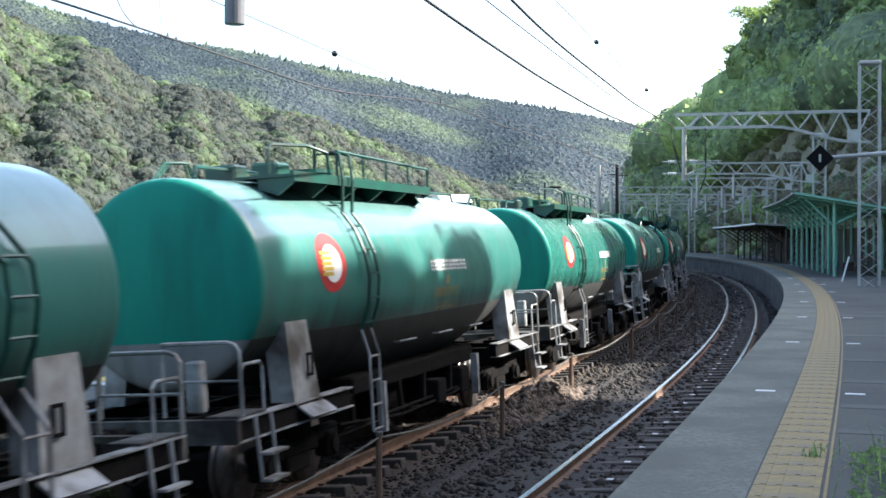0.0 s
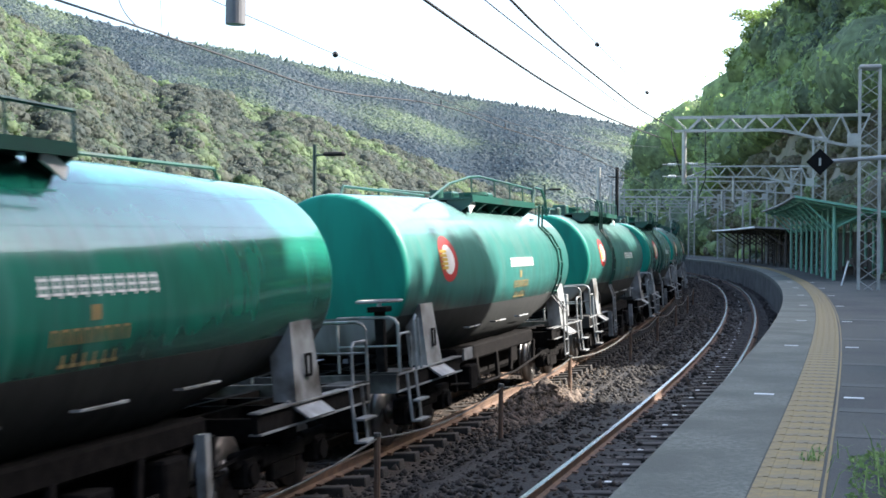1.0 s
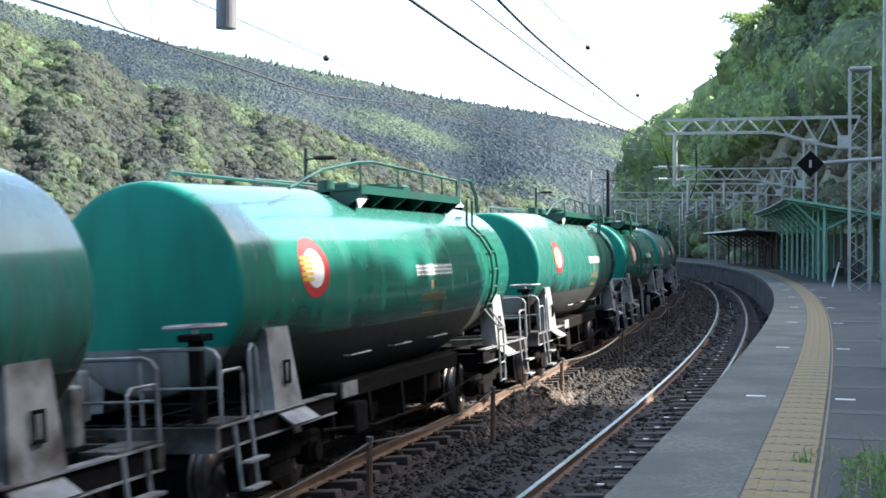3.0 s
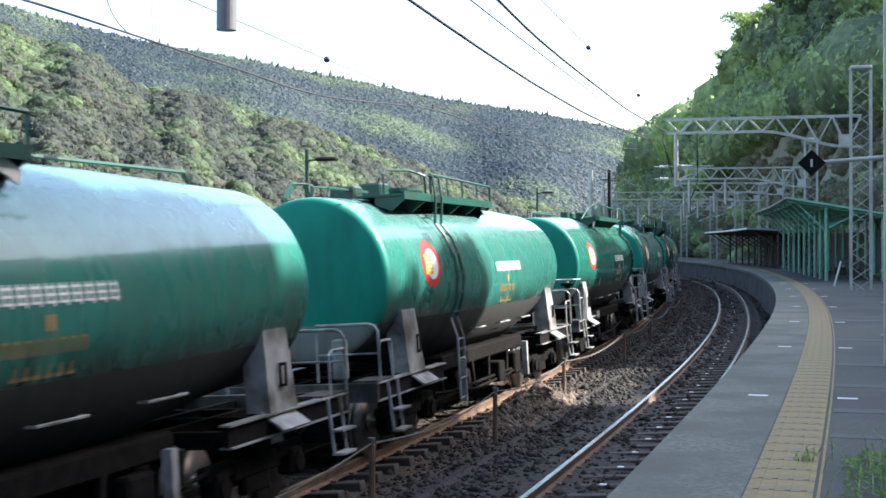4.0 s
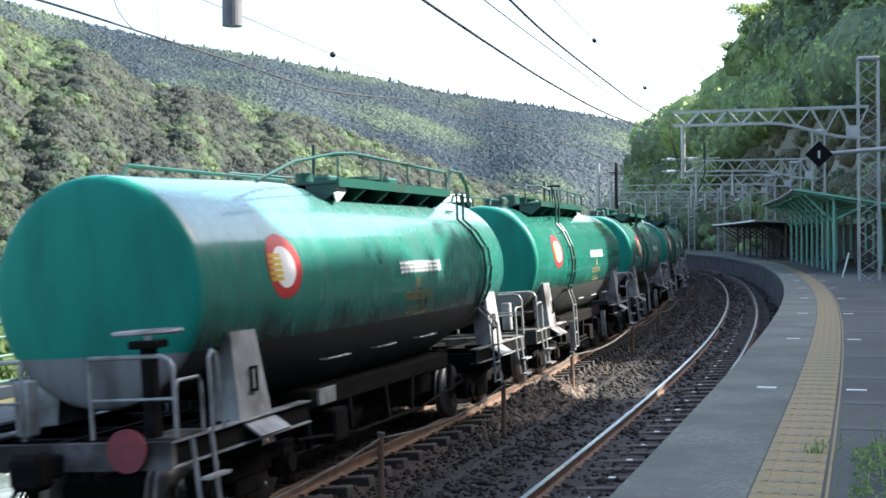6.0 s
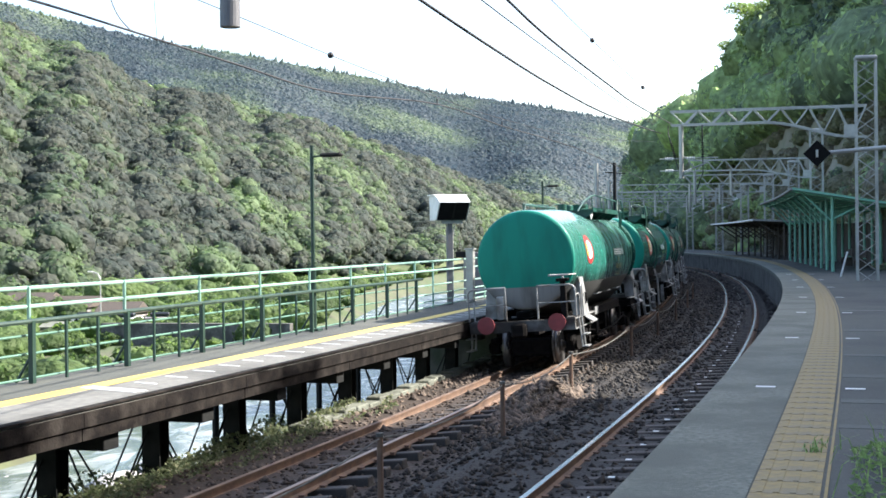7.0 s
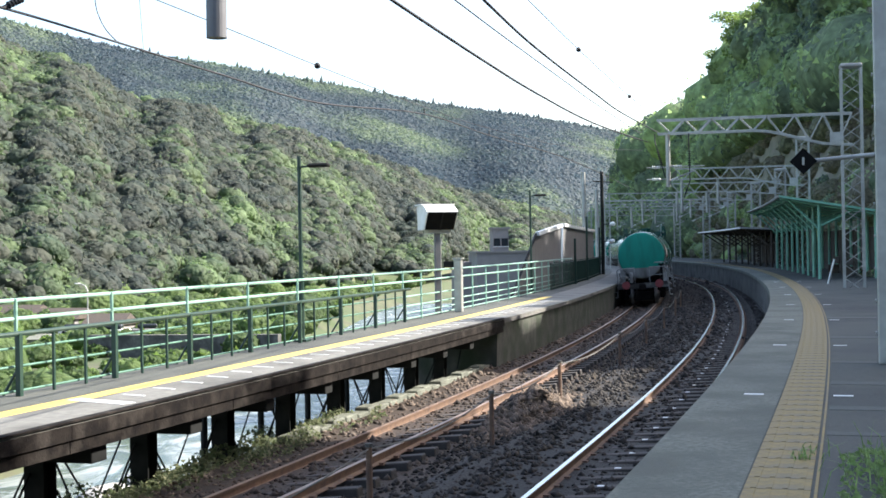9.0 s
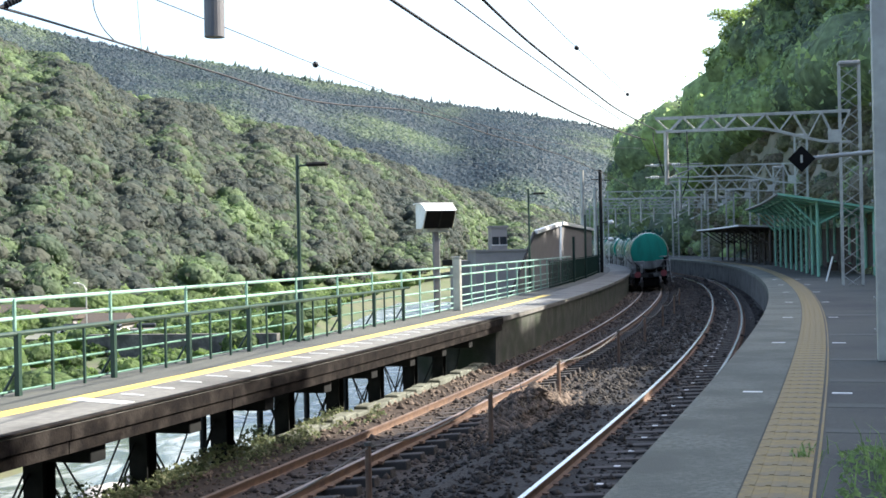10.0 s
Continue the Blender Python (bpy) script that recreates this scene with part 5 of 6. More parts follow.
def shelter(s0, s1, green):
    length = s1 - s0
    mid = (s0 + s1) / 2
    paint = M_SHELTER if green else M_DARKWOOD
    g = thing("platform_shelter", "open platform shelter with pale green steel frame and sloping roof" if green else "low wooden waiting shelter with grey roof", "shelter", place(mid, 0, 0), group="platform shelters")

    def loc(s, o, z):
        return g.matrix_world.inverted() @ at(s, o, z)

    n = max(2, int(length / (3.0 if green else 3.4)))
    zf, zb, of, ob = (4.72, 3.95, 2.25, 6.6) if green else (3.75, 3.5, 1.9, 6.6)
    bm = bmesh.new()
    seg = 12
    for k in range(seg):
        a, b = s0 - 0.5 + (length + 1) * k / seg, s0 - 0.5 + (length + 1) * (k + 1) / seg
        q = [bm.verts.new(loc(a, of, zf)), bm.verts.new(loc(b, of, zf)), bm.verts.new(loc(b, ob, zb)), bm.verts.new(loc(a, ob, zb))]
        u = [bm.verts.new(v.co + Vector((0, 0, 0.1))) for v in q]
        bm.faces.new(q[::-1])
        bm.faces.new(u)
        for i in range(4):
            bm.faces.new((q[i], q[(i + 1) % 4], u[(i + 1) % 4], u[i]))
    bmesh.ops.remove_doubles(bm, verts=bm.verts, dist=0.001)
    bmesh.ops.recalc_face_normals(bm, faces=bm.faces)
    part("roof", bm, M_SHELTER if green else M_ROOF, g, "" if green else "grey corrugated roof with pale eaves")
    bm = bmesh.new()
    rod(bm, [loc(s0 - 0.6 + (length + 1.2) * k / 8, of - 0.03, zf + 0.03) for k in range(9)], 0.06, 6)
    part("gutter", bm, M_ROOF if green else M_WHITE, g)
    for k in range(n + 1):
        s = s0 + length * k / n
        for o in (3.95, 6.3):
            zt = zf + (zb - zf) * (o - of) / (ob - of)
            p = part("post", rod(bmesh.new(), [loc(s, o, Z_PR), loc(s, o, zt)], 0.075, 8), paint, g)
            if o < 5:
                part("brace", rod(bmesh.new(), [loc(s, o, zt - 1.1), loc(s, of + 0.4, zf - 0.1)], 0.05, 6), paint, p)
                part("rear_brace", rod(bmesh.new(), [loc(s, o, zt - 1.0), loc(s, 5.4, zb + 0.18)], 0.045, 6), paint, p)
        part("rafter", rod(bmesh.new(), [loc(s, of + 0.05, zf - 0.06), loc(s, ob - 0.05, zb - 0.06)], 0.06, 4), paint, g)
    for o in (2.6, 3.95, 5.2, 6.3):
        zt = zf + (zb - zf) * (o - of) / (ob - of) - 0.05
        part("purlin", rod(bmesh.new(), [loc(s0 + length * k / 8, o, zt) for k in range(9)], 0.05, 4), paint, g)
    for k in range(int(length / 1.5)):
        s = s0 + 0.4 + k * 1.5
        bm = bmesh.new()
        q = [loc(s, 6.45, Z_PR), loc(s + 1.44, 6.45, Z_PR), loc(s + 1.44, 6.45, 3.4), loc(s, 6.45, 3.4)]
        v = [bm.verts.new(p) for p in q]
        u = [bm.verts.new(p + Vector((0.05, 0, 0))) for p in q]
        bm.faces.new(v)
        bm.faces.new(u[::-1])
        for i in range(4):
            bm.faces.new((v[i], u[i], u[(i + 1) % 4], v[(i + 1) % 4]))
        part("wall_board", bm, M_DARKWOOD, g)
    return g


shelter(54.5, 80.5, True)
shelter(84.0, 112.0, False)


def bench(s, o):
    g = thing("bench", "plain dark wooden waiting bench under the shelter", "bench", place(s, o, Z_PR), group="benches")
    part("seat", box(bmesh.new(), -0.2, 0.2, -0.9, 0.9, 0.38, 0.43, bevel=0.01), M_DARKWOOD, g)
    part("backrest", box(bmesh.new(), 0.2, 0.24, -0.9, 0.9, 0.5, 0.85), M_DARKWOOD, g)
    for y in (-0.7, 0.7):
        part("leg", box(bmesh.new(), -0.18, 0.22, y - 0.03, y + 0.03, 0, 0.38), M_DARKWOOD, g)


bench(60, 5.6)
bench(66, 5.6)


def build_stand():
    g = thing("notice_stand", "small grey stand with a barred sign on a concrete block", "sign stand", place(40.0, 5.3, Z_PR))
    part("block", box(bmesh.new(), -0.4, 0.4, -0.3, 0.3, 0, 0.45, bevel=0.04), M_CONCRETE, g)
    bm = bmesh.new()
    for x in (-0.3, 0.3):
        rod(bm, [(x, 0, 0.45), (x, 0, 1.35)], 0.03, 6)
    for z in (0.7, 1.0, 1.3):
        rod(bm, [(-0.3, 0, z), (0.3, 0, z)], 0.02, 6)
    part("frame", bm, M_GALV, g)
    tagged(part("broom_handle", rod(bmesh.new(), [(0, 0, 0), (0.25, 0.0, 0.95)], 0.035, 8), M_WHITE), "white stick leaning beside the mast", "stick").matrix_world = place(47.5, 3.75, Z_PR)


build_stand()

# ---------------------------------------------------------------- left platform


def build_left_platform():
    col = bpy.data.meshes.new("column")
    h = bmesh.new()
    box(h, -0.13, 0.13, -0.13, -0.108, -10.5, Z_PL - 0.46)
    box(h, -0.13, 0.13, 0.108, 0.13, -10.5, Z_PL - 0.46)
    box(h, -0.03, 0.03, -0.108, 0.108, -10.5, Z_PL - 0.46)
    h.to_mesh(col)
    h.free()
    col.materials.append(M_IRONDK)
    capm = bpy.data.meshes.new("cap_beam")
    h = box(bmesh.new(), -1.35, 0.78, -0.16, 0.16, Z_PL - 0.54, Z_PL - 0.34, bevel=0.01)
    h.to_mesh(capm)
    h.free()
    capm.materials.append(M_IRONDK)
    s = -12.5
    while s < 27.5:
        q = new("column", col)
        q.parent = pl
        q.matrix_world = place(s, -6.0, 0)
        q = new("cap_beam", capm)
        q.parent = pl
        q.matrix_world = place(s, -6.0, 0)
        for o in (-6.05, -7.5):
            for a, b in ((0.0, -2.6), (-2.6, 0.0), (-2.6, -5.2), (-5.2, -2.6), (-5.2, -7.8), (-7.8, -5.2)):
                part("brace_rod", rod(bmesh.new(), [at(s, o, a + 0.4), at(s + 2.36, o, b + 0.4)], 0.016, 5), M_IRONDK, pl)
            for a in (-1.2, -3.6):
                part("brace_bar", rod(bmesh.new(), [at(s, o, a), at(s + 2.36, o, a)], 0.02, 5), M_IRONDK, pl)
        for a, b in ((0.3, -2.8), (-2.8, 0.3)):
            part("cross_rod", rod(bmesh.new(), [at(s, -6.05, a), at(s, -7.5, b)], 0.016, 5), M_IRONDK, pl)
        part("rear_column", rod(bmesh.new(), [at(s, -7.5, -10.4), at(s, -7.5, Z_PL - 0.4)], 0.06, 8), M_IRONDK, pl)
        s += 2.36
    for o in (-5.6, -6.6, -7.6):
        part("joist", sweep(rect(o - 0.07, o + 0.07, Z_PL - 0.34, Z_PL - 0.12), -30, 28, 2.0), M_TIMBER, pl)
    part("edge_plank", sweep(rect(-5.22, -5.1, Z_PL + 0.0, Z_PL + 0.02), -30, 28.3, 1.0), M_TIMBER, pl, "dark worn edge plank")
    line = box(bmesh.new(), -0.2, 0.2, -0.022, 0.022, 0, 0.005)
    me = bpy.data.meshes.new("white_line")
    line.to_mesh(me)
    line.free()
    me.materials.append(M_WHITE)
    s = 10.6
    while s < 40:
        q = new("white_line", me)
        q.parent = pl
        q.matrix_world = place(s, -5.85, Z_PL, 18)
        s += 0.8
    part("white_panel", box(bmesh.new(), -0.5, 0.5, -0.11, 0.11, 0, 0.005, place(9.9, -5.9, Z_PL, 18)), M_WHITE, pl, "white painted mark")
    # row of concrete blocks at the foot of the bed
    bl = thing("block_kerb", "low row of grey concrete blocks beside the ballast", "kerb", kind="structure")
    for i in range(22):
        part("concrete_block", box(bmesh.new(), -0.14, 0.14, -0.28, 0.28, -0.75, -0.16 + 0.03 * math.sin(i * 2.3), place(15.0 + i * 0.6, -5.55 + 0.01 * (i % 3), 0), bevel=0.02), M_EDGE, bl)


build_left_platform()


def build_fence():
    post = bmesh.new()
    box(post, -0.035, 0.035, -0.035, 0.035, -0.02, 0.82)
    rod(post, [(-0.25, 0, 0.0), (-0.03, 0, 0.34)], 0.02, 6)
    pm = bpy.data.meshes.new("post")
    post.to_mesh(pm)
    post.free()
    pm.materials.append(M_FENCEDK)
    up = rod(bmesh.new(), [(0, 0, 0.8), (0, 0, 1.26)], 0.025, 8)
    um = bpy.data.meshes.new("upper_post")
    up.to_mesh(um)
    up.free()
    um.materials.append(M_FENCELT)
    bar = box(bmesh.new(), -0.016, 0.016, -0.018, 0.018, -0.02, 0.79)
    bmesh_bar = bpy.data.meshes.new("baluster")
    bar.to_mesh(bmesh_bar)
    bar.free()
    bmesh_bar.materials.append(M_FENCEDK)
    f = thing("platform_fence", "green tubular platform fence with pale upper rails", "fence")
    i = -8
    while 10.25 + i * 0.787 < 27.2:
        s = 10.25 + i * 0.787
        if i % 3 == 0:
            q = new("post", pm)
            q.parent = f
            q.matrix_world = place(s, -7.3, Z_PL)
            q = new("upper_post", um)
            q.parent = f
            q.matrix_world = place(s, -7.34, Z_PL)
        else:
            q = new("baluster", bmesh_bar)
            q.parent = f
            q.matrix_world = place(s, -7.3, Z_PL)
        i += 1

    def rail(o, z, r, m, s0, s1, name):
        part(name, rod(bmesh.new(), [at(s, o, Z_PL + z) for s in np.arange(s0, s1 + 0.1, (s1 - s0) / 12)], r, 8), m, f)

    rail(-7.3, 0.81, 0.032, M_FENCEDK, 3, 27.3, "dark_rail")
    rail(-7.36, 1.24, 0.026, M_FENCELT, 3, 60, "pale_rail")
    rail(-7.36, 1.0, 0.026, M_FENCELT, 3, 60, "pale_rail")
    for z in (0.62, 0.38, 0.06):
        rail(-7.4, z, 0.016, M_FENCEMID, 3, 27, "lower_rail")
        rail(-7.4, z, 0.02, M_FENCELT, 27, 60, "pale_rail")
    rail(-7.4, 0.2, 0.018, M_FENCELT, 27, 60, "pale_rail")
    s = 28.6
    while s < 60:
        part("far_post", rod(bmesh.new(), [at(s, -7.38, Z_PL - 0.02), at(s, -7.38, Z_PL + 1.26)], 0.026, 6), M_FENCELT, f)
        s += 2.0
    g = thing("picket_fence", "dark green steel picket fence on the platform", "fence")
    s = 50
    while s < 82:
        part("picket", rod(bmesh.new(), [at(s, -7.2, Z_PL - 0.02), at(s, -7.2, Z_PL + 1.15)], 0.02, 5), M_FENCEDK, g)
        s += 0.42
    for z in (0.12, 1.1):
        part("rail", rod(bmesh.new(), [at(s, -7.2, Z_PL + z) for s in np.arange(50, 82.1, 2)], 0.022, 6), M_FENCEDK, g)


build_fence()


def lamp_post(s, o, h, arm=0.55):
    g = thing("lamp_post", "slim dark green platform lamp post with flat lantern", "lamp post", place(s, o, Z_PL), group="platform lamp posts")
    bm = rod(bmesh.new(), [(0, 0, 0), (0, 0, 1.3)], 0.06, 10)
    rod(bm, [(0, 0, 1.3), (0, 0, h)], 0.042, 8)
    part("post", bm, M_FENCEDK, g)
    part("foot", box(bmesh.new(), -0.14, 0.14, -0.14, 0.14, 0, 0.05), M_FENCEDK, g)
    a = part("arm", rod(bmesh.new(), [(0, 0, h - 0.22), (arm, 0.0, h - 0.2)], 0.02, 6), M_FENCEDK, g)
    part("lantern", box(bmesh.new(), arm * 0.35, arm + 0.1, -0.09, 0.09, h - 0.24, h - 0.16, bevel=0.03), M_IRONDK, a, "flat grey lantern")
    return g


lamp_post(20.1, -7.42, 3.72)
lamp_post(46.5, -7.5, 4.05)


def build_monitor():
    g = thing("train_monitor", "white slanted monitor housing on a grey post", "monitor", place(30.6, -7.45, Z_PL - 0.08, -32))
    part("post", box(bmesh.new(), -0.07, 0.07, -0.07, 0.07, 0, 2.32), M_TUBE, g)
    side = [(-0.2, 2.42), (-0.58, 2.9), (-0.28, 3.06), (-0.1, 3.09), (0.42, 3.09), (0.38, 2.42)]
    bm = bmesh.new()
    a = [bm.verts.new((-0.44, y, z)) for y, z in side]
    b = [bm.verts.new((0.44, y, z)) for y, z in side]
    bm.faces.new(a)
    bm.faces.new(b[::-1])
    for k in range(6):
        bm.faces.new((a[k], b[k], b[(k + 1) % 6], a[(k + 1) % 6]))
    bmesh.ops.recalc_face_normals(bm, faces=bm.faces)
    part("housing", bm, M_WHITE, g, "white sheet metal hood")
    m = Matrix.Translation((0, -0.398, 2.653)) @ Matrix.Rotation(radians(-52.4), 4, "X")
    part("screen", box(bmesh.new(), -0.41, 0.41, -0.29, 0.29, -0.012, 0.012, m), M_BLACK, g, "dark recessed screens")
    part("divider", box(bmesh.new(), 0.0, 0.04, -0.29, 0.29, -0.03, 0.0, m), M_IRONDK, g)
    part("ridge", box(bmesh.new(), -0.49, 0.49, -0.14, 0.48, 3.09, 3.125, bevel=0.01), M_WHITE, g)
    part("tray", box(bmesh.new(), -0.28, 0.34, -0.16, 0.28, 2.32, 2.42), M_GALV, g)
    part("conduit", rod(bmesh.new(), [(0.09, -0.03, 0.3), (0.09, -0.03, 2.0), (0.16, 0.0, 2.26)], 0.018, 6), M_GALV, g)
    c = thing("control_cabinet", "narrow pale grey control cabinet on the platform", "cabinet", place(31.8, -7.15, Z_PL))
    part("body", box(bmesh.new(), -0.11, 0.11, -0.11, 0.11, 0, 1.5, bevel=0.02), M_GALV, c)
    part("cap", box(bmesh.new(), -0.14, 0.14, -0.14, 0.14, 1.5, 1.55), M_GALV, c)
    part("switch_box", box(bmesh.new(), -0.42, -0.12, -0.08, 0.08, 1.28, 1.46, bevel=0.02), M_IRONDK, c)


build_monitor()


def build_stairs():
    """Covered stair that leaves the platform: two grey panelled flanks with white trim."""
    g = thing("stair_house", "grey panelled stair housing with white trim", "stair house")
    for s0, s1, z0, z1 in ((53.0, 63.0, 3.35, 3.85), (64.0, 82.0, 3.9, 3.75)):
        o1 = -8.2 if s0 < 60 else -7.6
        bm = bmesh.new()
        p = [at(s0 - (7.5 if z0 < z1 else 1.0), -8.2, 0.4), at(s1, o1, 0.4), at(s1, o1, z1), at(s0, -8.2, z0)]
        q = [v + Vector((-0.08, 0.25, 0)) for v in p]
        a, b = [bm.verts.new(v) for v in p], [bm.verts.new(v) for v in q]
        bm.faces.new(a)
        bm.faces.new(b[::-1])
        for k in range(4):
            bm.faces.new((a[k], b[k], b[(k + 1) % 4], a[(k + 1) % 4]))
        bmesh.ops.recalc_face_normals(bm, faces=bm.faces)
        w = part("flank", bm, M_PANEL, g, "grey panelled flank")
        part("trim", rod(bmesh.new(), [at(s0, -8.15, z0), at(s1, o1 + 0.05, z1)], 0.12, 4), M_WHITE, w, "white edge trim")
        part("edge_post", rod(bmesh.new(), [p[0] + Vector((0, 0, 0.3)), p[3]], 0.06, 4), M_IRONDK if z0 < z1 else M_WHITE, w)
    part("leg", rod(bmesh.new(), [at(58, -8.6, -7), at(58, -8.6, 1)], 0.25, 8), M_CONCRETE, g)
    part("leg", rod(bmesh.new(), [at(76, -8.6, -7), at(76, -8.6, 1)], 0.25, 8), M_CONCRETE, g)
    for s, h in ((59.0, 2.2), (66.0, 3.4), (79.0, 3.0)):
        q = tagged(part("fence_pole", rod(bmesh.new(), [(0, 0, 0), (0, 0, h)], 0.06, 8), M_FENCEDK), "dark green pole on the platform", "pole", "platform poles")
        q.matrix_world = place(s, -7.1, Z_PL)
    u = thing("utility_pole", "tall dark pole with two round lamps", "pole", place(80.5, -6.95, Z_PL))
    part("post", rod(bmesh.new(), [(0, 0, 0), (0, 0, 6.6)], 0.11, 10), M_IRONDK, u)
    part("crossbar", rod(bmesh.new(), [(-0.1, 0, 6.0), (-0.6, 0, 6.0), (0.7, 0, 5.9)], 0.03, 6), M_IRONDK, u)
    for z, x in ((3.2, 0.55), (2.1, 0.5)):
        a = part("lamp_arm", rod(bmesh.new(), [(0, 0, z), (x, -0.2, z + 0.05)], 0.03, 6), M_IRONDK, u)
        bm = bmesh.new()
        bmesh.ops.create_icosphere(bm, subdivisions=2, radius=0.2, matrix=Matrix.Translation((x + 0.1, -0.25, z + 0.02)) @ Matrix.Diagonal((1, 1, 0.75, 1)))
        part("lamp_bowl", bm, M_WHITE, a, "white lamp bowl", True)
    for s, o, h in ((78, -8.0, 7.2), (88, -7.5, 6.5)):
        q = tagged(part("line_pole", rod(bmesh.new(), [(0, 0, -1.5), (0, 0, h)], 0.13, 10), M_GALV), "grey concrete line pole behind the platform", "pole", "line poles")
        q.matrix_world = place(s, o, 0.2)


build_stairs()

# ---------------------------------------------------------------- between the tracks


def build_rope_posts():
    g = thing("rope_fence", "rusty short posts joined by a sagging wire rope", "rope fence")
    ss = (3.8, 9.1, 14.4, 19.6, 27.7, 34.1, 41.5, 50, 58)
    for s in ss:
        p = part("post", rod(bmesh.new(), [at(s, -2.1, -0.25), at(s, -2.1, 0.60)], 0.035, 8), M_RAILRUST, g)
        part("cap", rod(bmesh.new(), [at(s, -2.1, 0.6), at(s, -2.1, 0.64)], 0.045, 8), M_CONCRETE, p)
    for a, b in zip(ss, ss[1:]):
        part("rope", rod(bmesh.new(), [at(a + (b - a) * k / 8, -2.1, 0.58 - 0.14 * math.sin(math.pi * k / 8)) for k in range(9)], 0.011, 5), M_CONCRETE, g)


build_rope_posts()


def blades(name, label, category, material, s, o, z, n, ds, do, length, width, lean=0.6):
    """A tuft of many narrow blades."""
    v, f = [], []
    for i in range(n):
        p = at(s + rng.normal(0, ds), o + rng.normal(0, do), z)
        a = rng.uniform(0, 2 * math.pi)
        d = Vector((math.cos(a), math.sin(a), 0))
        w = Vector((-d.y, d.x, 0)) * width
        h = length * rng.uniform(0.5, 1.2)
        k = rng.uniform(0.1, lean)
        q = p + Vector((0, 0, h * 0.6)) + d * h * k * 0.5
        e = p + Vector((0, 0, h * (1 - 0.4 * k))) + d * h * k * 1.3
        j = len(v)
        v += [p - w, p + w, q + w * 0.8, q - w * 0.8, e + w * 0.15, e - w * 0.15]
        f += [(j, j + 1, j + 2, j + 3), (j + 3, j + 2, j + 4, j + 5)]
    me = mesh_of(name, [tuple(p) for p in v], f)
    me.materials.append(material)
    return tagged(new(name, me), label, category, kind="stuff")


def leafy(name, label, s0, s1, o0, o1, z, n, height, size, material):
    """A low tangle of single leaves over a patch of ground."""
    s, o = rng.uniform(s0, s1, n), rng.uniform(o0, o1, n)
    hump = 0.35 + 0.65 * np.abs(np.sin(s * 1.7 + 2 * np.sin(o * 5)) * np.cos(o * 4 + s * 0.6))
    edge = np.minimum(1, np.minimum(s - s0, s1 - s) / 0.4) * np.minimum(1, np.minimum(o - o0, o1 - o) / 0.2)
    h = z + height * hump * edge * rng.random(n) ** 0.6
    c = np.array([at(a, b, e) for a, b, e in zip(s, o, h)])
    v, f = scatter(c, np.tile(np.array([[0.2, -0.3, 0.8]]), (n, 1)), size)
    me = mesh_of(name, v, f)
    me.materials.append(material)
    return tagged(new(name, me), label, "weeds", kind="stuff")


def build_growth():
    n = 9000
    a, b = rng.normal(0, 1, n), rng.normal(0, 1, n)
    hump = np.exp(-0.5 * (a ** 2 + b ** 2)) * (0.75 + 0.25 * np.sin(a * 5 + 2 * np.sin(b * 4)))
    c = np.array([at(18.3 + 1.15 * p, -2.38 + 0.3 * q, -0.24 + 0.5 * h) for p, q, h in zip(a, b, hump)])
    v, f = bits(c, 0.038 * np.exp(0.4 * rng.standard_normal(n)), 0.3, 0.8)
    me = mesh_of("earth_mound", v, f)
    me.materials.append(M_EARTH)
    tagged(new("earth_mound", me), "low mound of brown earth between the tracks", "earth", kind="stuff")
    blades("dry_grass", "dry brown grass on the mound between the tracks", "grass", M_STRAW, 18.3, -2.35, 0.0, 260, 0.9, 0.2, 0.2, 0.005, 1.9)
    blades("track_weeds", "sparse dry weeds between the tracks", "grass", M_STRAW, 26, -2.1, -0.25, 260, 6, 0.25, 0.16, 0.005, 1.4)
    leafy("ivy", "pale ivy and leafy weeds under the platform edge", 7.0, 18.5, -6.4, -4.85, -0.45, 15000, 0.42, 0.03, M_IVY)
    leafy("bank_weeds", "leafy weeds beside the concrete blocks", 17.0, 27.5, -6.4, -5.1, -0.5, 2200, 0.14, 0.03, M_IVY)
    leafy("weed_clump", "green leafy weed clump at the platform's back", 3.4, 6.0, 2.84, 3.9, Z_PR, 1100, 0.17, 0.024, M_GRASS)
    blades("weed_stems", "thin green stems of the weed clump", "grass", M_GRASS, 4.7, 3.3, Z_PR, 160, 0.5, 0.2, 0.32, 0.005, 0.9)
    blades("tile_weeds", "small weeds growing on the yellow tiles", "grass", M_GRASS, 5.75, 2.6, Z_PR, 38, 0.12, 0.05, 0.09, 0.005, 1.4)


build_growth()


def build_rocks():
    n = 90
    s, o = rng.uniform(2, 60, n), rng.uniform(-42, -14, n)
    for i in range(n):
        if i % 3 == 0:
            o[i] = rng.uniform(-44, -38)
    c = np.array([at(a, b, 0) for a, b in zip(s, o)])
    c[:, 2] = Z_RIVER + rng.uniform(-0.2, 0.15, n)
    v, f = lumps(c, 0.8 * np.exp(0.5 * rng.standard_normal(n)), 2, 0.08, 0.6)
    me = mesh_of("river_rocks", v, f)
    me.materials.append(M_ROCK)
    tagged(new("river_rocks", me), "pale boulders in the river rapids", "rocks", kind="stuff")


build_rocks()

# ---------------------------------------------------------------- overhead wires


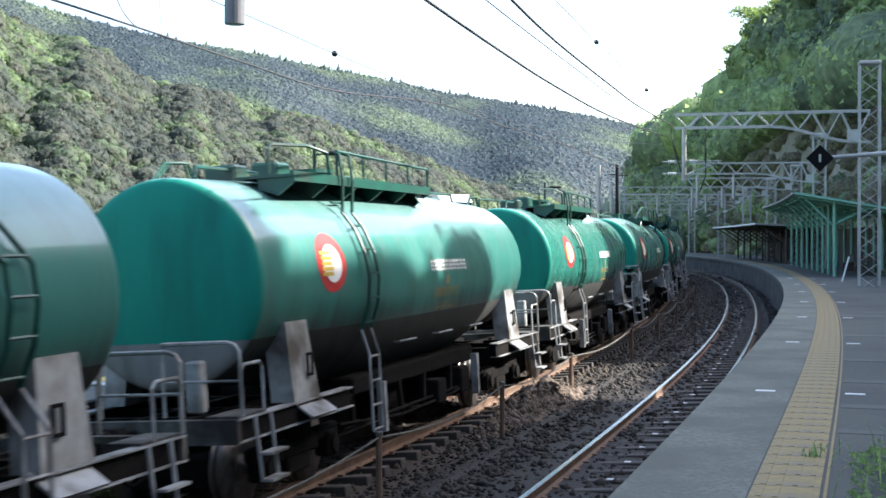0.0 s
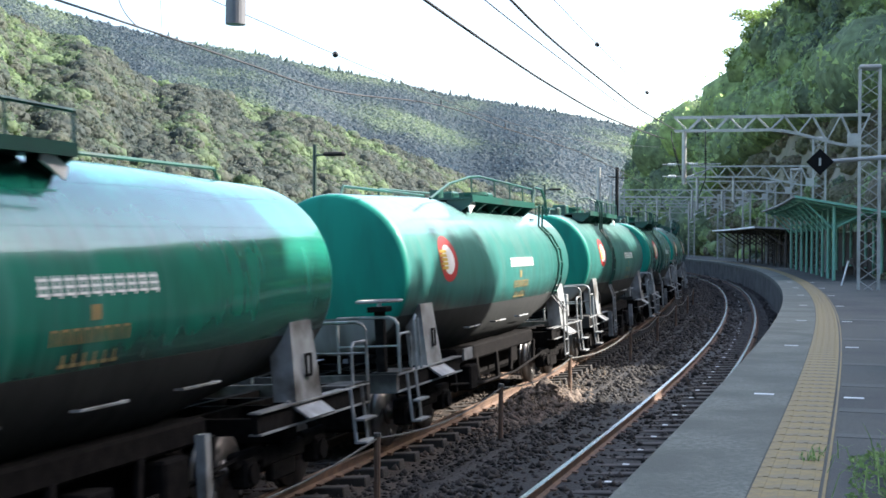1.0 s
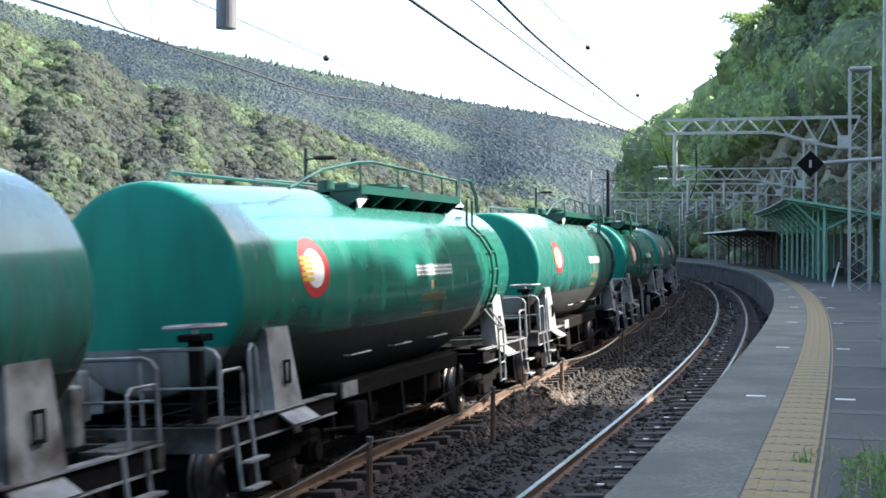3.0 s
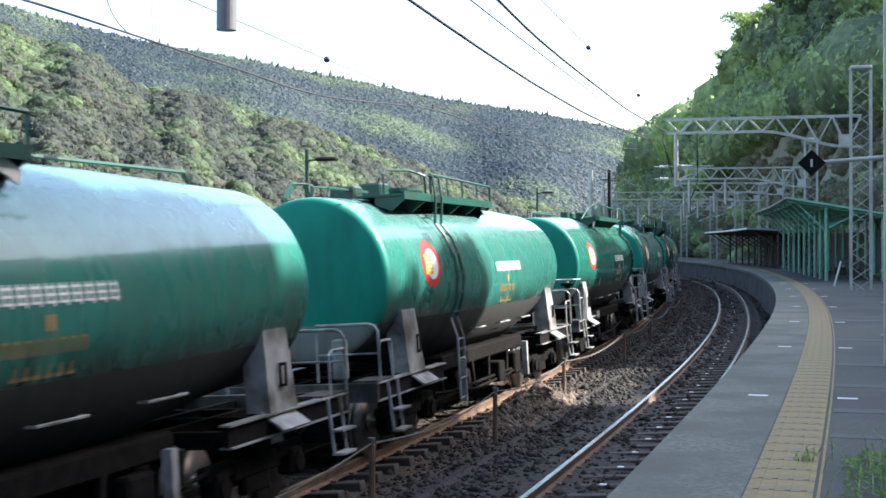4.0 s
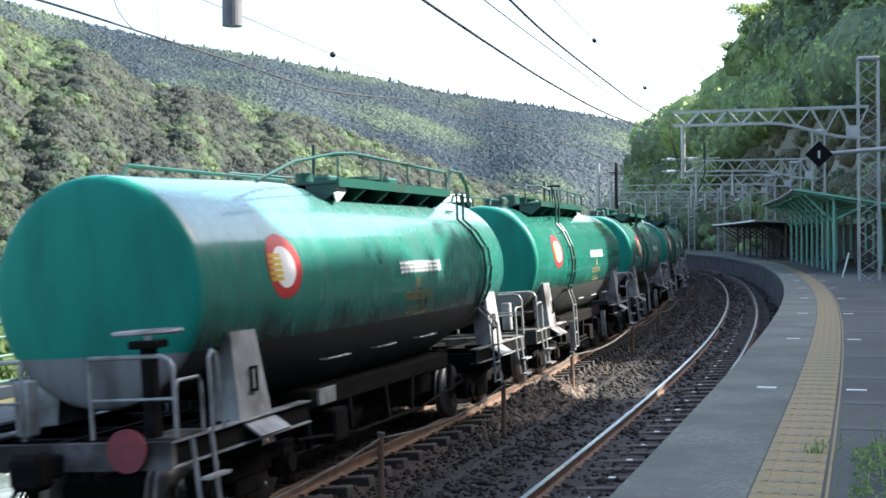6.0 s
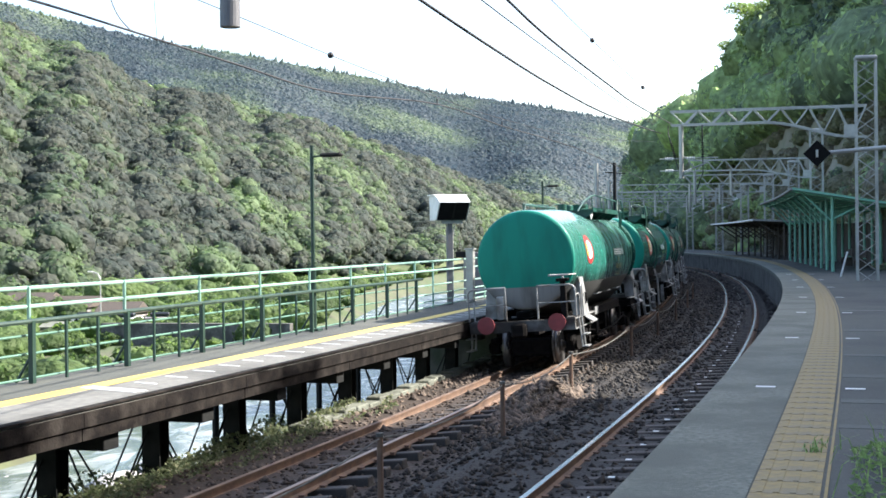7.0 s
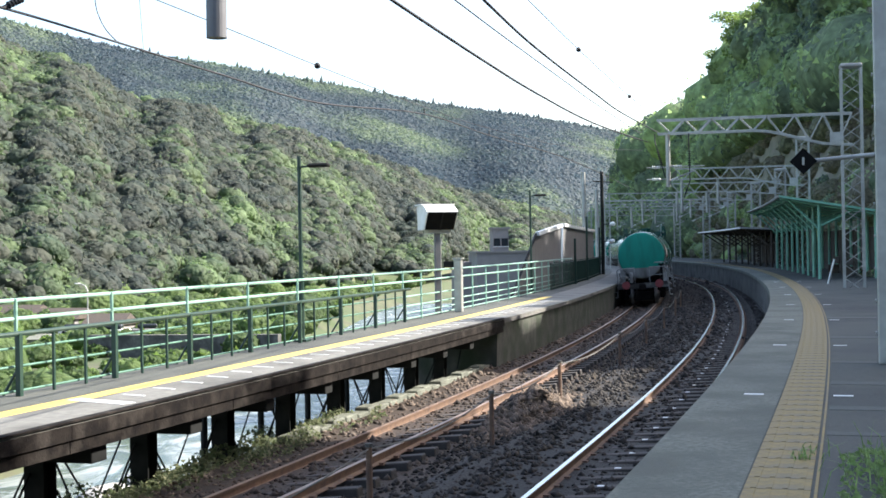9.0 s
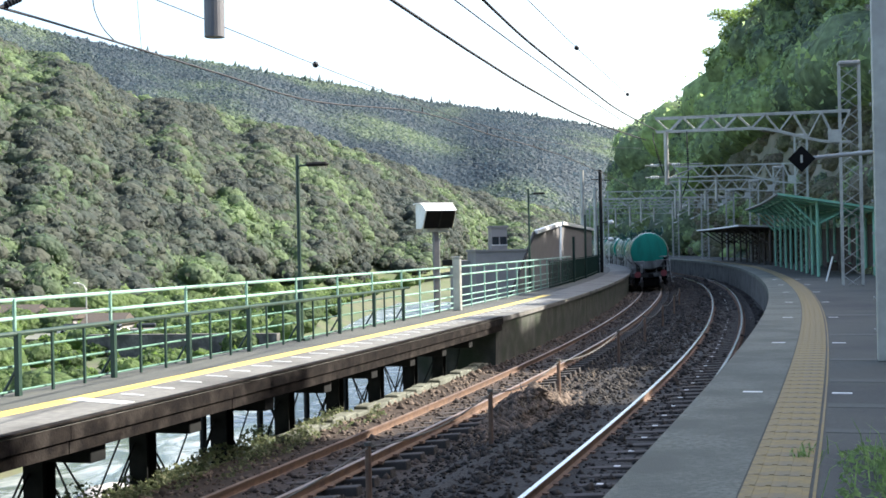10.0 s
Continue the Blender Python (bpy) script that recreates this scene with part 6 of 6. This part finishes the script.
def wire(name, label, pts, r):
    pts = [Vector(p) for p in pts]
    out = []
    for i in range(len(pts) - 1):
        p0, p1, p2, p3 = pts[max(i - 1, 0)], pts[i], pts[i + 1], pts[min(i + 2, len(pts) - 1)]
        for k in range(5):
            t = k / 5
            out.append(0.5 * (2 * p1 + (p2 - p0) * t + (2 * p0 - 5 * p1 + 4 * p2 - p3) * t * t + (3 * p1 - p0 - 3 * p2 + p3) * t ** 3))
    out.append(pts[-1])
    return tagged(part(name, rod(bmesh.new(), out, r, 6), M_WIRE), label, "wire", "overhead wires")


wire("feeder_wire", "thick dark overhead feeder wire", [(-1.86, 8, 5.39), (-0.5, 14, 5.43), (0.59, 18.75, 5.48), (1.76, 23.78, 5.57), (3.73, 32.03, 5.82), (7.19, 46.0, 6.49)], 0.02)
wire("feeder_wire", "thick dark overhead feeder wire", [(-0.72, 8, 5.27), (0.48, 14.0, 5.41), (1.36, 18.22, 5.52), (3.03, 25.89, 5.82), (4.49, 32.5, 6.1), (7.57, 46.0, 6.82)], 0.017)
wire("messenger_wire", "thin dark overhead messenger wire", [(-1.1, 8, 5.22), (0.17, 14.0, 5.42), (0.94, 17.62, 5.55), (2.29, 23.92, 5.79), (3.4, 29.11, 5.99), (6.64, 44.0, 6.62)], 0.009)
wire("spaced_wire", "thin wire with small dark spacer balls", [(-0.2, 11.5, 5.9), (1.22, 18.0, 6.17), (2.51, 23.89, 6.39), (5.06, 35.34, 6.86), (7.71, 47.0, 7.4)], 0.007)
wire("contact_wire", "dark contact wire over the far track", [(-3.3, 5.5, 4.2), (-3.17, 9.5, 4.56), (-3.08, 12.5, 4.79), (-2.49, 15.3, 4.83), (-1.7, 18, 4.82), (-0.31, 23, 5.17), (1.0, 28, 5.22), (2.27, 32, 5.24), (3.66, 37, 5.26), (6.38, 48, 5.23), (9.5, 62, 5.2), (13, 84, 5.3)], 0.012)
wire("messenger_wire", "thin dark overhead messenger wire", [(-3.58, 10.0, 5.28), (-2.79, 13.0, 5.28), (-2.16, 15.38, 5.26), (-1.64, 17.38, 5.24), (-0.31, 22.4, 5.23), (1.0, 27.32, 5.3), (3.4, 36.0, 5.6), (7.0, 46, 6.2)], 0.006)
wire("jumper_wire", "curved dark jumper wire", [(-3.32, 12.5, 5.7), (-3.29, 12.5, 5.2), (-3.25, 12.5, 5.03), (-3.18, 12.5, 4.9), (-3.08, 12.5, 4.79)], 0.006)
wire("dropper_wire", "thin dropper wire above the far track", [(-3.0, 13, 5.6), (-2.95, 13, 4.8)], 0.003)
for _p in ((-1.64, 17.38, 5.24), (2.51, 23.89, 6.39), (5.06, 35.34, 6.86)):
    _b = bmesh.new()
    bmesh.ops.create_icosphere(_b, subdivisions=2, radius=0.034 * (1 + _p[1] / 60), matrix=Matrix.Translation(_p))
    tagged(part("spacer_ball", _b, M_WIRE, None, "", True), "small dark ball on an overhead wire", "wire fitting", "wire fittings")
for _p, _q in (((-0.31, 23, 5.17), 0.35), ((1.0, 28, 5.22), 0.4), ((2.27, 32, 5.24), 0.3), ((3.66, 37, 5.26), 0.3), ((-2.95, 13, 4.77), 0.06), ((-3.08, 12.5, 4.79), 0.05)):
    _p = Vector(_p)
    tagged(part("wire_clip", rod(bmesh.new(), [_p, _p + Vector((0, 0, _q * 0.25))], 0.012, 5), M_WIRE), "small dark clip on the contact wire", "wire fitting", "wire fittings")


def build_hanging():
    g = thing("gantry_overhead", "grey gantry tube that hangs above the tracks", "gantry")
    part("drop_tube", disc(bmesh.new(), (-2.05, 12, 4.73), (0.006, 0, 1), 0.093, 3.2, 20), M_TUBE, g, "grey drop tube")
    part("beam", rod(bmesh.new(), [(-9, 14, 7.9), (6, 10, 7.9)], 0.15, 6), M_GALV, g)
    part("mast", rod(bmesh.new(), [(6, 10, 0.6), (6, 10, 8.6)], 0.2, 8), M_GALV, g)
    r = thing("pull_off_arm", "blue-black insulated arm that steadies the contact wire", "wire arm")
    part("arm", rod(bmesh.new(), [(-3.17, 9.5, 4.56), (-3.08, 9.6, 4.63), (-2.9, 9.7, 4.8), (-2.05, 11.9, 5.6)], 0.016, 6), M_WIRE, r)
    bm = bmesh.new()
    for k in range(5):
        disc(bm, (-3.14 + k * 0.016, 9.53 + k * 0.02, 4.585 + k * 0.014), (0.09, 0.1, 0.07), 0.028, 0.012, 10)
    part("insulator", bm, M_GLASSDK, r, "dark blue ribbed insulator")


build_hanging()

# ---------------------------------------------------------------- across the river


def house(x, y, z, w, d, h, turn, wall, roof_h=0.0, floors=1):
    g = thing("house", "distant pale house in the valley" if roof_h else "distant grey flat-roofed building with windows", "house", Matrix.Translation((x, y, z)) @ Matrix.Rotation(radians(turn), 4, "Z"), group="houses in the valley")
    part("wall", box(bmesh.new(), -w / 2, w / 2, -d / 2, d / 2, -2, h), wall, g)
    if roof_h:
        bm = bmesh.new()
        p = [(-w / 2 - 0.4, -d / 2 - 0.4, h), (w / 2 + 0.4, -d / 2 - 0.4, h), (w / 2 + 0.4, d / 2 + 0.4, h), (-w / 2 - 0.4, d / 2 + 0.4, h), (-w / 2 - 0.4, 0, h + roof_h), (w / 2 + 0.4, 0, h + roof_h)]
        v = [bm.verts.new(q) for q in p]
        for q in ((0, 1, 5, 4), (2, 3, 4, 5), (1, 2, 5), (3, 0, 4), (3, 2, 1, 0)):
            bm.faces.new([v[k] for k in q])
        part("roof", bm, M_DARKWOOD, g)
    else:
        part("roof", box(bmesh.new(), -w / 2 - 0.2, w / 2 + 0.2, -d / 2 - 0.2, d / 2 + 0.2, h, h + 0.3), M_HOUSE, g)
    for fl in range(floors):
        n = max(2, int(w / 2.5))
        for k in range(n):
            xx = -w / 2 + w * (k + 0.5) / n
            zz = 1.0 + fl * 2.8
            if zz + 1.2 < h:
                win = part("window", box(bmesh.new(), xx - 0.5, xx + 0.5, -d / 2 - 0.05, -d / 2 + 0.05, zz, zz + 1.2), M_GLASSDK, g)
                part("sill", box(bmesh.new(), xx - 0.6, xx + 0.6, -d / 2 - 0.12, -d / 2 + 0.02, zz - 0.1, zz), M_WHITE, win)
    return g


house(9.0, 200, -8, 9.5, 8, 10.6, 8, M_HOUSE, 0, 0)
house(8.4, 201, 2.6, 2.4, 3, 3.6, 8, M_HOUSE, 0, 1)
house(4.6, 205, -8, 6, 8, 9.0, 8, M_HOUSE, 0, 0)
house(-52, 178, -8.6, 7, 6, 3.4, -14, M_HOUSE, 1.4, 1)
house(-44, 172, -8.6, 5, 5, 2.8, -10, M_HOUSE, 1.4, 1)
house(-60, 185, -8.6, 7, 6, 3.6, -18, M_HOUSE, 1.5, 1)


def car(x, y, turn, paint, label):
    g = thing("car", label, "car", Matrix.Translation((x, y, -6.7)) @ Matrix.Rotation(radians(turn), 4, "Z"), group="parked cars")
    bm = box(bmesh.new(), -2.0, 2.0, -0.8, 0.8, 0.3, 0.85, bevel=0.12)
    part("body", bm, paint, g)
    c = box(bmesh.new(), -1.3, 1.1, -0.7, 0.7, 0.82, 1.42, bevel=0.18)
    part("cabin", c, M_GLASSDK, g)
    for px in (-1.25, 1.25):
        for py in (-0.82, 0.62):
            part("wheel", disc(bmesh.new(), (px, py, 0.31), (0, 1, 0), 0.31, 0.2, 14), M_BLACK, g)


car(-40.5, 160, 5, M_WHITE, "small white car parked by the river road")
car(-36.5, 161, 12, M_HOUSE, "small silver car parked by the river road")
car(-46.0, 163, 0, M_WHITE, "small white van parked by the river road")
setting("road", box(bmesh.new(), -90, -20, 156, 168, -7.4, -6.7), M_EDGE, "pale asphalt road along the far river bank", "road")


def street_lamp(x, y):
    g = thing("street_lamp", "grey curved street lamp by the river road", "street lamp", Matrix.Translation((x, y, -6.8)))
    part("post", rod(bmesh.new(), [(0, 0, 0), (0, 0, 5.6), (-0.3, 0, 6.2), (-1.0, 0, 6.5)], 0.09, 8), M_GALV, g)
    part("lantern", box(bmesh.new(), -1.6, -0.9, -0.15, 0.15, 6.42, 6.58, bevel=0.05), M_WHITE, g)


street_lamp(-45, 165)


def build_steps_wall():
    bm = box(bmesh.new(), -10, 10, -0.5, 0.5, -2, 1.5)
    q = setting("embankment_wall", bm, M_CONCRETE, "low brown retaining wall on the far bank", "wall")
    q.matrix_world = Matrix.Translation((-26, 130, -6.4)) @ Matrix.Rotation(radians(-12), 4, "Z")


build_steps_wall()


def motions():
    """The train runs away along the far track; its wheels turn."""
    times = [0.2 * i for i in range(51)]
    spin = [i / FPS for i in range(301)]
    for w, rank in zip(wagons, RANKS):
        way = -1 if rank in TURNED else 1
        turn = Matrix.Rotation(math.pi if way < 0 else 0, 4, "Z")
        walk(w, [(t, wagon_pose(train_at(t) + rank * PITCH) @ turn) for t in times])
        for b in w.children:
            for q in b.children:
                if q.name.startswith("wheelset"):
                    rest = q.location.copy()
                    walk(q, [(t, Matrix.Translation(rest) @ Matrix.Rotation(-way * (train_at(t) - train_at(0)) / 0.43, 4, "X")) for t in spin])


motions()
